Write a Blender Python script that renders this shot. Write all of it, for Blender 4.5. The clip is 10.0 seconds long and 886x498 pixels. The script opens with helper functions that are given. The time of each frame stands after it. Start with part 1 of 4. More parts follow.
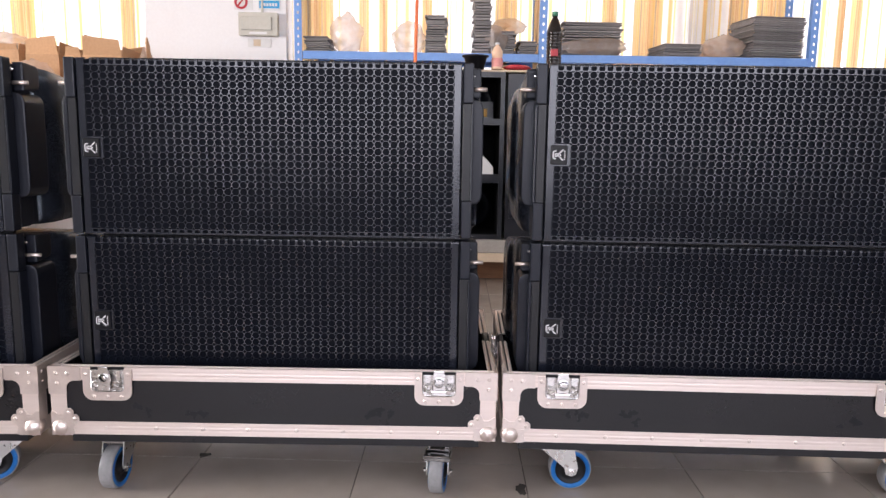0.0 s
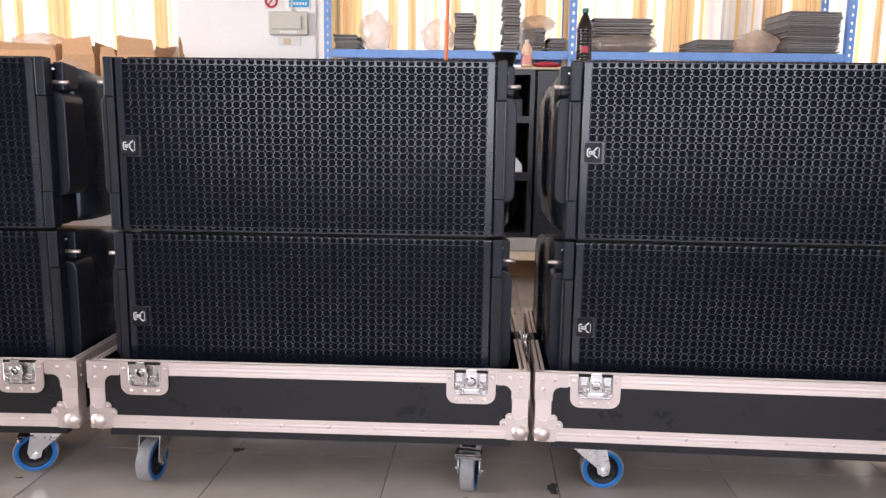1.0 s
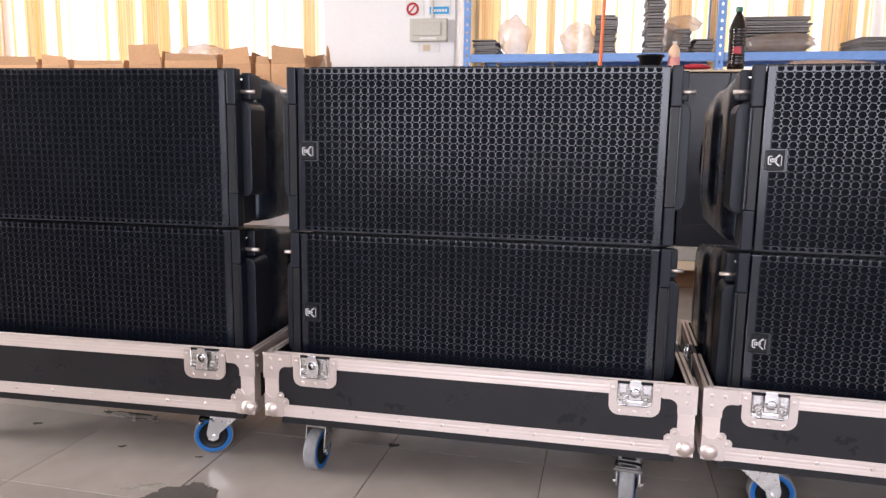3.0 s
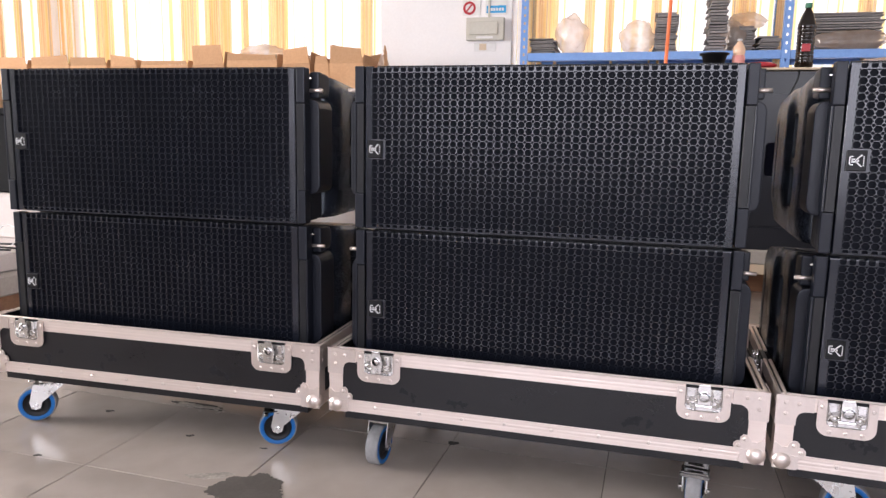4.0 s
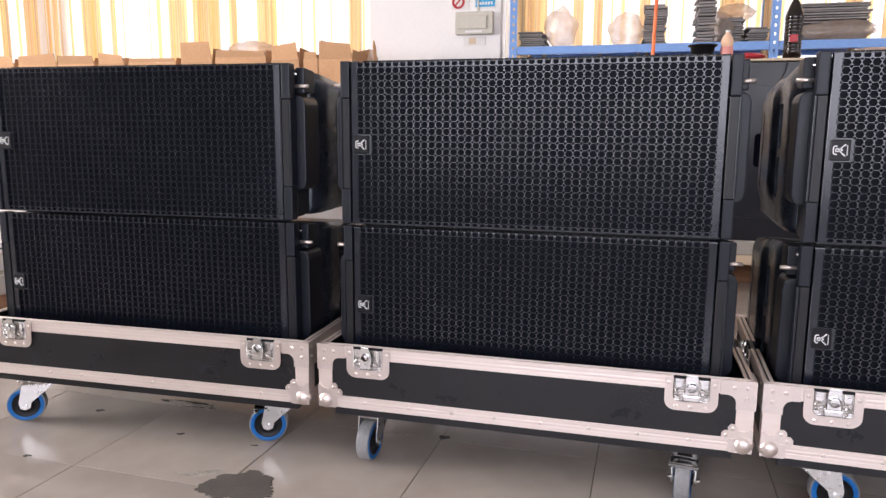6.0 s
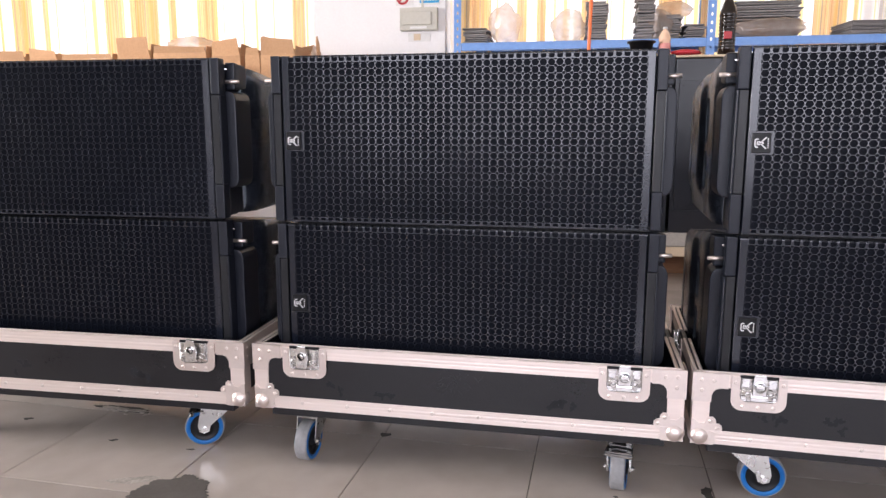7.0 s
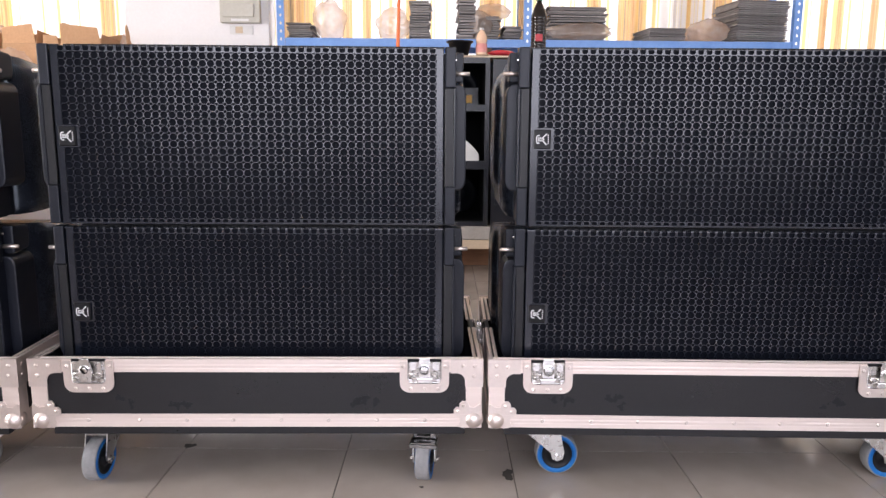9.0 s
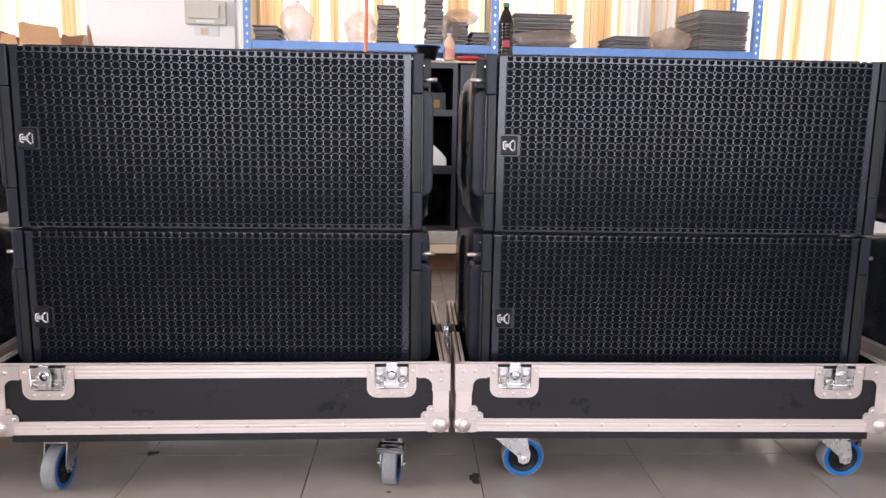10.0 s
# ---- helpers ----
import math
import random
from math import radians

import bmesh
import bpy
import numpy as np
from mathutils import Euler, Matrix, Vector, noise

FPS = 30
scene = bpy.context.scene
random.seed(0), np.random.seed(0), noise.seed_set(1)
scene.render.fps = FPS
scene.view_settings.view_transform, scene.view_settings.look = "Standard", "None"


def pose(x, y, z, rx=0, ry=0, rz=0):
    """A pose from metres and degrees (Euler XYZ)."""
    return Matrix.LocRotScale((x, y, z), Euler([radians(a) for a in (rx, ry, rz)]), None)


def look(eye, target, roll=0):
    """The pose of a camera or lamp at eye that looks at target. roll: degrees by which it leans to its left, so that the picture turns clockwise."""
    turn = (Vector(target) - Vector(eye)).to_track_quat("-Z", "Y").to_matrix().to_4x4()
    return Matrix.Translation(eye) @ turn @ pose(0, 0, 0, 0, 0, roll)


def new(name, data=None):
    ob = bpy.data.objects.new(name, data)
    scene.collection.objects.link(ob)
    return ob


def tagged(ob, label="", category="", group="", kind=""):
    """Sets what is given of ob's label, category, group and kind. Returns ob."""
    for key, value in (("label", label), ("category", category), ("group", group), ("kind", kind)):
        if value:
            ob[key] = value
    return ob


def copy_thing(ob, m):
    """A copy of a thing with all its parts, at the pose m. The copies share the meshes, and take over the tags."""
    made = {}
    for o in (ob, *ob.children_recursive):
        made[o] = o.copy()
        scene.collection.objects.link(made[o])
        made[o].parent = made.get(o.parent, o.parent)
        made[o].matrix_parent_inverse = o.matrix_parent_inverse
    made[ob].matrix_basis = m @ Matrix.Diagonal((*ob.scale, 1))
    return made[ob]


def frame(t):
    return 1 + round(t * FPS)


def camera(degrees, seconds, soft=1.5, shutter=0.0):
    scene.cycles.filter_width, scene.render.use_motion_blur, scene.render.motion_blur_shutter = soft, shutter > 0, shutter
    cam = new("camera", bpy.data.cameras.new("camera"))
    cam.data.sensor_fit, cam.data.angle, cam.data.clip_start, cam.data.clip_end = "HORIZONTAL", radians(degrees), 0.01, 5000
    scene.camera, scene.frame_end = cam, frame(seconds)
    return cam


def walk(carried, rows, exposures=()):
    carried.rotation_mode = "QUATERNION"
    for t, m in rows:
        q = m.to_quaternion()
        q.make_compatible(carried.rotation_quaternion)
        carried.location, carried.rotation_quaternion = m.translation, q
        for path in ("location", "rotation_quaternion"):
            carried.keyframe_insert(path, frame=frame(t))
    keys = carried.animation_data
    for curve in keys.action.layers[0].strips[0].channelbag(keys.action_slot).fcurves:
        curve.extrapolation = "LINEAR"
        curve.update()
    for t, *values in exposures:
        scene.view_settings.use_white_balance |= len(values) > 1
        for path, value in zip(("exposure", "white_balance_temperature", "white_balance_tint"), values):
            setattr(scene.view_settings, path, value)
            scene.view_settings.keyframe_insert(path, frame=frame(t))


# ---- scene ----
cam = camera(63.7, 10.0, soft=1.4)
PATH = [
    (0, (0.37, -1.502, 0.808), (0.37, 0.476, 0.511), 0.9),
    (0.5, (0.368, -1.501, 0.808), (0.343, 0.476, 0.506), 0.8),
    (1, (0.355, -1.501, 0.808), (0.283, 0.474, 0.504), 0.8),
    (1.5, (0.329, -1.504, 0.807), (0.179, 0.467, 0.505), 0.7),
    (2, (0.304, -1.507, 0.808), (0.078, 0.457, 0.507), 0.8),
    (2.5, (0.279, -1.513, 0.809), (-0.034, 0.439, 0.509), 0.8),
    (3, (0.253, -1.52, 0.813), (-0.145, 0.417, 0.513), 0.9),
    (4.5, (0.21, -1.532, 0.808), (-0.348, 0.364, 0.501), 0.9),
    (5, (0.215, -1.529, 0.807), (-0.349, 0.364, 0.495), 0.7),
    (5.5, (0.22, -1.529, 0.809), (-0.328, 0.369, 0.495), 0.6),
    (7, (0.271, -1.511, 0.806), (-0.116, 0.424, 0.481), 0.1),
    (7.5, (0.299, -1.502, 0.803), (0.009, 0.449, 0.476), -0.0),
    (8, (0.33, -1.492, 0.802), (0.162, 0.473, 0.472), 0.0),
    (8.5, (0.363, -1.495, 0.807), (0.301, 0.477, 0.478), 0.1),
    (9, (0.379, -1.492, 0.803), (0.413, 0.48, 0.473), 0.4),
    (9.5, (0.381, -1.494, 0.804), (0.47, 0.477, 0.475), 0.6),
    (10, (0.379, -1.498, 0.806), (0.504, 0.473, 0.488), 0.9),
]
walk(cam, [(t, look(eye, target, roll)) for t, eye, target, roll in PATH], exposures=[(0, 0.0, 6300, 10), (3, 0.0, 6300, 10), (4.5, -0.05, 6320, 10), (5.6, -0.05, 6320, 10), (7, 0.07, 6260, 10), (10, 0.07, 6260, 10)])

# ---- light ----
world = bpy.data.worlds.new("world")
scene.world = world
world.use_nodes = True
sky = world.node_tree.nodes.new("ShaderNodeTexSky")
sky.sky_type, sky.sun_disc = "NISHITA", False
sky.sun_elevation, sky.sun_rotation = radians(48), radians(20)
world.node_tree.links.new(sky.outputs[0], world.node_tree.nodes["Background"].inputs[0])
world.node_tree.nodes["Background"].inputs[1].default_value = 0.12
scene.view_settings.exposure = 0.0


def added_lamp(x, y, z, w, h, watts, target, colour):
    lamp = bpy.data.lights.new("window_light", "AREA")
    lamp.shape, lamp.size, lamp.size_y, lamp.energy, lamp.color = "RECTANGLE", w, h, watts, colour
    new("window_light", lamp).matrix_world = look((x, y, z), target)


# added daylight from unseen openings behind the camera, one low and one high, and at the sides
for wx, ww, upper, lower in ((0.75, 5.3, 36, 132), (5.2, 2.4, 14, 16)):
    added_lamp(wx, -4.15, 2.6, ww, 1.0, upper, (wx, 0, 0.6), (1.0, 0.93, 0.915))
    added_lamp(wx, -4.15, 1.31, ww, 1.25, lower, (wx, 0, 1.0), (0.97, 0.915, 1.0))
# east lamp has no known source; it brightens the cabinet sides facing it
added_lamp(6.95, 0.6, 1.9, 2.6, 1.5, 45, (1, 0.4, 0.5), (0.90, 0.90, 1.0))
# unseen west source, placed to brighten the floor at the left
added_lamp(-6.95, -1.3, 1.9, 2.6, 1.5, 500, (-1.4, -0.3, 0.0), (1.0, 0.945, 0.93))


# ---- materials ----
def material(name, dark, light, rough=0.5, metal=0.0, grain=40.0, stains=3.0, bump=0.15, spread=0.12, coat=0.0, stretch=(1, 1, 1), vary=0.0, shine=0.5, tint=(1, 1, 1)):
    m = bpy.data.materials.new(name)
    m.use_nodes = True
    nt, b = m.node_tree, m.node_tree.nodes["Principled BSDF"]
    link = nt.links.new
    co = nt.nodes.new("ShaderNodeTexCoord")
    mp = nt.nodes.new("ShaderNodeMapping")
    mp.inputs["Scale"].default_value = stretch
    link(co.outputs["Object"], mp.inputs[0])
    fine, wide = nt.nodes.new("ShaderNodeTexNoise"), nt.nodes.new("ShaderNodeTexNoise")
    fine.inputs["Scale"].default_value, wide.inputs["Scale"].default_value = grain, stains
    fine.inputs["Detail"].default_value, wide.inputs["Detail"].default_value = 4, 5
    for n in (fine, wide):
        link(mp.outputs[0], n.inputs["Vector"])
    both = nt.nodes.new("ShaderNodeMath")
    both.operation = "MULTIPLY_ADD"
    link(fine.outputs["Fac"], both.inputs[0])
    both.inputs[1].default_value = 0.4
    half = nt.nodes.new("ShaderNodeMath")
    half.operation = "MULTIPLY"
    link(wide.outputs["Fac"], half.inputs[0])
    half.inputs[1].default_value = 0.6
    link(half.outputs[0], both.inputs[2])
    ramp = nt.nodes.new("ShaderNodeValToRGB")
    ramp.color_ramp.elements[0].position, ramp.color_ramp.elements[1].position = 0.3, 0.7
    ramp.color_ramp.elements[0].color, ramp.color_ramp.elements[1].color = (*dark, 1), (*light, 1)
    link(both.outputs[0], ramp.inputs[0])
    out = ramp.outputs[0]
    if vary:
        info, hsv, rng = nt.nodes.new("ShaderNodeObjectInfo"), nt.nodes.new("ShaderNodeHueSaturation"), nt.nodes.new("ShaderNodeMapRange")
        link(info.outputs["Random"], rng.inputs[0])
        rng.inputs[3].default_value, rng.inputs[4].default_value = 1 - vary, 1 + vary
        link(rng.outputs[0], hsv.inputs["Value"])
        link(out, hsv.inputs["Color"])
        out = hsv.outputs[0]
    link(out, b.inputs["Base Color"])
    rr = nt.nodes.new("ShaderNodeMapRange")
    link(both.outputs[0], rr.inputs[0])
    rr.inputs[1].default_value, rr.inputs[2].default_value = 0.3, 0.7
    rr.inputs[3].default_value, rr.inputs[4].default_value = max(0.03, rough - spread), min(1, rough + spread)
    link(rr.outputs[0], b.inputs["Roughness"])
    b.inputs["Metallic"].default_value = metal
    b.inputs["Specular IOR Level"].default_value = shine
    b.inputs["Specular Tint"].default_value = (*tint, 1)
    b.inputs["Coat Weight"].default_value = coat
    if bump:
        bp = nt.nodes.new("ShaderNodeBump")
        bp.inputs["Strength"].default_value, bp.inputs["Distance"].default_value = bump, 0.001
        link(fine.outputs["Fac"], bp.inputs["Height"])
        link(bp.outputs[0], b.inputs["Normal"])
    return m


def sheer(name, ramp_colours, scale, through_part, glossy=0.0, clear=0.0):
    """Cloth or film that lets light through, striped by noise along its width."""
    m = bpy.data.materials.new(name)
    m.use_nodes = True
    nt = m.node_tree
    nt.nodes.remove(nt.nodes["Principled BSDF"])
    link = nt.links.new
    out = nt.nodes["Material Output"]
    co, mp, nz = nt.nodes.new("ShaderNodeTexCoord"), nt.nodes.new("ShaderNodeMapping"), nt.nodes.new("ShaderNodeTexNoise")
    mp.inputs["Scale"].default_value = scale
    link(co.outputs["Object"], mp.inputs[0])
    link(mp.outputs[0], nz.inputs["Vector"])
    nz.inputs["Scale"].default_value, nz.inputs["Detail"].default_value = 1.0, 3
    ramp = nt.nodes.new("ShaderNodeValToRGB")
    els = ramp.color_ramp.elements
    while len(els) < len(ramp_colours):
        els.new(0.5)
    for e, (p, c) in zip(els, ramp_colours):
        e.position, e.color = p, (*c, 1)
    link(nz.outputs["Fac"], ramp.inputs[0])
    d, t, mix = nt.nodes.new("ShaderNodeBsdfDiffuse"), nt.nodes.new("ShaderNodeBsdfTranslucent"), nt.nodes.new("ShaderNodeMixShader")
    link(ramp.outputs[0], d.inputs[0])
    link(ramp.outputs[0], t.inputs[0])
    mix.inputs[0].default_value = through_part
    link(d.outputs[0], mix.inputs[1])
    link(t.outputs[0], mix.inputs[2])
    last = mix.outputs[0]
    for kind, share in (("ShaderNodeBsdfGlossy", glossy), ("ShaderNodeBsdfTransparent", clear)):
        if share:
            extra, mx = nt.nodes.new(kind), nt.nodes.new("ShaderNodeMixShader")
            if kind == "ShaderNodeBsdfGlossy":
                extra.inputs["Roughness"].default_value = 0.2
            mx.inputs[0].default_value = share
            link(last, mx.inputs[1])
            link(extra.outputs[0], mx.inputs[2])
            last = mx.outputs[0]
    link(last, out.inputs["Surface"])
    return m


def glow(name, colour, strength):
    m = bpy.data.materials.new(name)
    m.use_nodes = True
    b = m.node_tree.nodes["Principled BSDF"]
    b.inputs["Base Color"].default_value = (*colour, 1)
    b.inputs["Emission Color"].default_value, b.inputs["Emission Strength"].default_value = (*colour, 1), strength
    return m


TILE = material("floor_tile", (0.335, 0.290, 0.255), (0.435, 0.380, 0.338), 0.15, shine=0.5, grain=9, stains=2.2, bump=0.06, spread=0.07, vary=0.05)
GROUT = material("grout", (0.09, 0.08, 0.07), (0.17, 0.15, 0.13), 0.9, shine=0.3, grain=60)
CEMENT = material("cement", (0.075, 0.066, 0.058), (0.125, 0.112, 0.1), 0.75, shine=0.3, grain=90, stains=14, bump=0.6)
DIRT = material("dirt", (0.02, 0.018, 0.015), (0.07, 0.06, 0.05), 0.85, grain=160, bump=0.8)
RUBBLE = material("rubble", (0.16, 0.14, 0.12), (0.45, 0.41, 0.36), 0.85, grain=120, stains=25, bump=0.8)
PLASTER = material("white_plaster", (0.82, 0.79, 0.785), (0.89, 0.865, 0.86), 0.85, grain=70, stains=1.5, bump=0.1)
# dark grey for unseen walls, to cut bounce and dim grille reflections
DARKENED_WALL = material("darkened_unseen_wall", (0.10, 0.10, 0.105), (0.15, 0.15, 0.155), 0.8, grain=70, stains=1.5, bump=0.1)
CEILING = material("ceiling_paint", (0.70, 0.69, 0.67), (0.80, 0.79, 0.77), 0.9, grain=50)
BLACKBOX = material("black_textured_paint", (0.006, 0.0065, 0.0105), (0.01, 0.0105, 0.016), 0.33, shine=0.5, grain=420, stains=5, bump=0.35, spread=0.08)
# lighter bluish base and blue specular tint stand in for cool window sheen
FLANK = material("smooth_lit_black_side", (0.016, 0.0185, 0.026), (0.023, 0.0262, 0.036), 0.27, shine=1.0, grain=420, stains=5, bump=0.15, spread=0.05, tint=(0.76, 0.88, 1.0))
CHEEK = material("black_moulded_cheek", (0.0040, 0.0050, 0.0092), (0.0066, 0.0082, 0.0145), 0.38, shine=0.34, grain=350, stains=8, bump=0.2, spread=0.06, tint=(0.96, 0.97, 1.0))
INSET = material("black_ribbed_inset", (0.004, 0.0043, 0.006), (0.007, 0.0075, 0.0095), 0.42, shine=0.38, grain=500, bump=0.4)
GRILLE = material("black_coated_steel", (0.0032, 0.0046, 0.0095), (0.0050, 0.0070, 0.0140), 0.25, shine=0.72, grain=300, stains=4, bump=0.12, spread=0.06, tint=(0.96, 0.97, 1.0))
BAFFLE = material("baffle_cloth", (0.0018, 0.0025, 0.0052), (0.0031, 0.0043, 0.0086), 0.5, shine=0.09, grain=500, stains=6, bump=0.3, spread=0.06, tint=(0.96, 0.97, 1.0))
DULL = material("dull_black_board", (0.003, 0.003, 0.0035), (0.006, 0.006, 0.007), 0.85, shine=0.2, grain=300, stains=6, bump=0.3)
FOAM = material("black_foam", (0.0014, 0.0016, 0.0037), (0.0029, 0.0032, 0.0075), 0.95, shine=0.05, grain=600, bump=0.5)
STEEL = material("bright_steel", (0.62, 0.61, 0.60), (0.78, 0.77, 0.76), 0.2, metal=1.0, grain=60, stains=9, bump=0.03, spread=0.08)
ZINC = material("zinc_plate", (0.55, 0.54, 0.52), (0.70, 0.69, 0.67), 0.3, metal=1.0, grain=90, stains=12, bump=0.08, spread=0.1)
ALU = material("brushed_aluminium", (0.79, 0.685, 0.63), (0.86, 0.755, 0.70), 0.42, shine=0.5, metal=0.75, grain=60, stains=5, bump=0.1, spread=0.08, stretch=(0.3, 6, 6))
NICKEL = material("nickel_plate", (0.68, 0.595, 0.55), (0.79, 0.70, 0.65), 0.34, metal=0.85, grain=140, stains=12, bump=0.04, spread=0.08)
LAMINATE = material("black_laminate", (0.0080, 0.0078, 0.0094), (0.0126, 0.0124, 0.0146), 0.34, shine=0.4, grain=260, stains=6, bump=0.18, spread=0.1)
SMUDGE = material("dark_smudge", (0.009, 0.009, 0.011), (0.016, 0.016, 0.02), 0.7, shine=0.3, grain=200)
BLUE_TYRE = material("blue_rubber", (0.006, 0.1, 0.34), (0.012, 0.16, 0.46), 0.45, shine=0.4, grain=120, stains=20, bump=0.1)
GREY_TREAD = material("worn_grey_tread", (0.17, 0.17, 0.175), (0.3, 0.295, 0.295), 0.55, shine=0.4, grain=90, stains=18, bump=0.25)
HUB = material("black_nylon", (0.004, 0.004, 0.005), (0.009, 0.009, 0.011), 0.45, shine=0.25, grain=100)
PAN_STEEL = material("bright_pressed_steel", (0.34, 0.32, 0.305), (0.68, 0.645, 0.62), 0.27, shine=0.5, metal=1.0, grain=60, stains=40, bump=0.3)
PEDAL = material("dark_chrome", (0.10, 0.10, 0.10), (0.38, 0.37, 0.36), 0.16, shine=0.5, metal=1.0, grain=50, stains=30, bump=0.05)
WHITE = material("white_print", (0.72, 0.72, 0.72), (0.82, 0.82, 0.82), 0.5, grain=80, bump=0)
BLUE_STEEL = material("blue_shelf_paint", (0.14, 0.29, 0.66), (0.22, 0.39, 0.76), 0.38, shine=0.5, grain=60, stains=8, bump=0.1)
CARD = material("brown_cardboard", (0.45, 0.25, 0.125), (0.60, 0.36, 0.20), 0.85, grain=70, stains=5, bump=0.15, vary=0.14)
CARD_IN = material("pale_cardboard", (0.60, 0.47, 0.33), (0.72, 0.57, 0.42), 0.85, grain=70, stains=5)
PANEL = material("dark_grey_board", (0.17, 0.155, 0.152), (0.32, 0.29, 0.28), 0.55, shine=0.5, grain=90, stains=10, vary=0.3)
MDF = material("grey_slab", (0.33, 0.30, 0.27), (0.46, 0.42, 0.38), 0.7, grain=80, stains=6)
BROWN = material("brown_timber", (0.22, 0.11, 0.06), (0.36, 0.20, 0.12), 0.7, grain=25, stains=5, stretch=(1, 6, 6))
TABLEWOOD = material("bench_wood", (0.30, 0.21, 0.13), (0.42, 0.31, 0.20), 0.6, grain=30, stretch=(1, 8, 8))
CREAM = material("cream_enamel", (0.52, 0.49, 0.42), (0.62, 0.59, 0.52), 0.45, grain=50)
PAPER = material("white_paper", (0.70, 0.68, 0.66), (0.82, 0.80, 0.78), 0.8, grain=30)
STYRO = material("packing_foam", (0.56, 0.50, 0.475), (0.66, 0.595, 0.565), 0.85, grain=120, stains=4, bump=0.2)
RED = material("red_plastic", (0.38, 0.015, 0.025), (0.52, 0.03, 0.045), 0.4, grain=40)
PINK = material("pink_print", (0.70, 0.22, 0.20), (0.80, 0.38, 0.32), 0.4, grain=60)
SIGN_BLUE = material("sign_blue", (0.02, 0.30, 0.62), (0.04, 0.38, 0.70), 0.5, grain=30)
ORANGE = material("orange_hose_rubber", (0.80, 0.13, 0.02), (0.92, 0.20, 0.04), 0.4, grain=80)
COLA = material("dark_drink", (0.006, 0.004, 0.003), (0.02, 0.010, 0.006), 0.12, grain=40, bump=0)
GREENCAP = material("green_cap", (0.02, 0.12, 0.07), (0.04, 0.2, 0.1), 0.4, grain=40)
PEACH = material("peach_drink", (0.80, 0.50, 0.32), (0.90, 0.62, 0.44), 0.2, grain=20, bump=0)
AMBER = material("amber_tape", (0.75, 0.38, 0.06), (0.9, 0.5, 0.1), 0.5, grain=40)
CABLE = material("black_cable", (0.01, 0.01, 0.01), (0.03, 0.03, 0.03), 0.5, grain=80)
BLUE_TAPE = material("blue_wrap", (0.04, 0.10, 0.40), (0.07, 0.15, 0.5), 0.5, grain=60)
FILM = sheer("clear_film", [(0.3, (0.80, 0.60, 0.48)), (0.7, (0.95, 0.82, 0.72))], (14, 14, 14), 0.75, 0.13, 0.52)
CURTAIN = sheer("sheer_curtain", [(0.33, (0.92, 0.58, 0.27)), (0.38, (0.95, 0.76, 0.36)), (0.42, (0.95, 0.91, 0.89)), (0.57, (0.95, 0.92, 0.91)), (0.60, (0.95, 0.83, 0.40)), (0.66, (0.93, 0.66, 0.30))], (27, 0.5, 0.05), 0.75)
# peach and ochre cloth; the brown ramp ends paint in the shade of folds
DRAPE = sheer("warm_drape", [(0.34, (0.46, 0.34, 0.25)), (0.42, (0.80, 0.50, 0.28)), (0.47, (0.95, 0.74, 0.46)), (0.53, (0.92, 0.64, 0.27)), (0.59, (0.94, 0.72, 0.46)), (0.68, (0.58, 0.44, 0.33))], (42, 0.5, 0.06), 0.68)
OUTSIDE = glow("bright_outside", (1.0, 0.97, 0.985), 1.75)


# ---- mesh helpers ----
def to_mesh(name, bm, mat, smooth=False):
    me = bpy.data.meshes.new(name)
    bmesh.ops.recalc_face_normals(bm, faces=bm.faces)
    bm.to_mesh(me)
    bm.free()
    me.materials.append(mat)
    if smooth:
        for p in me.polygons:
            p.use_smooth = True
        if smooth == "creased":
            me.set_sharp_from_angle(angle=radians(38))
    return me


def step(a, b, v):
    """Smooth step from 0 at a to 1 at b."""
    k = min(1.0, max(0.0, (v - a) / (b - a)))
    return k * k * (3 - 2 * k)


def part(name, shape, mat, parent, label="", m=None, smooth=False):
    me = to_mesh(name, shape, mat, smooth) if isinstance(shape, bmesh.types.BMesh) else shape
    ob = new(name, me)
    ob.parent = parent
    if m is not None:
        ob.matrix_basis = m
    if label:
        ob["label"] = label
    return ob


def thing(name, m, label, category, group="", kind=""):
    ob = new(name)
    ob.empty_display_size = 0.05
    ob.matrix_basis = m
    return tagged(ob, label, category, group, kind)


def box(x0, x1, y0, y1, z0, z1, r=0.0, seg=1, bm=None):
    bm = bm or bmesh.new()
    got = bmesh.ops.create_cube(bm, size=1, matrix=Matrix.LocRotScale(((x0 + x1) / 2, (y0 + y1) / 2, (z0 + z1) / 2), None, (x1 - x0, y1 - y0, z1 - z0)))
    if r:
        edges = list({e for v in got["verts"] for e in v.link_edges})
        bmesh.ops.bevel(bm, geom=edges, offset=r, segments=seg, affect="EDGES", profile=0.6)
    return bm


def rod(p0, p1, r0, r1=None, seg=16, bm=None):
    bm = bm or bmesh.new()
    p0, p1 = Vector(p0), Vector(p1)
    d = p1 - p0
    m = Matrix.Translation((p0 + p1) / 2) @ d.to_track_quat("Z", "Y").to_matrix().to_4x4()
    bmesh.ops.create_cone(bm, cap_ends=True, segments=seg, radius1=r0, radius2=r0 if r1 is None else r1, depth=d.length, matrix=m)
    return bm


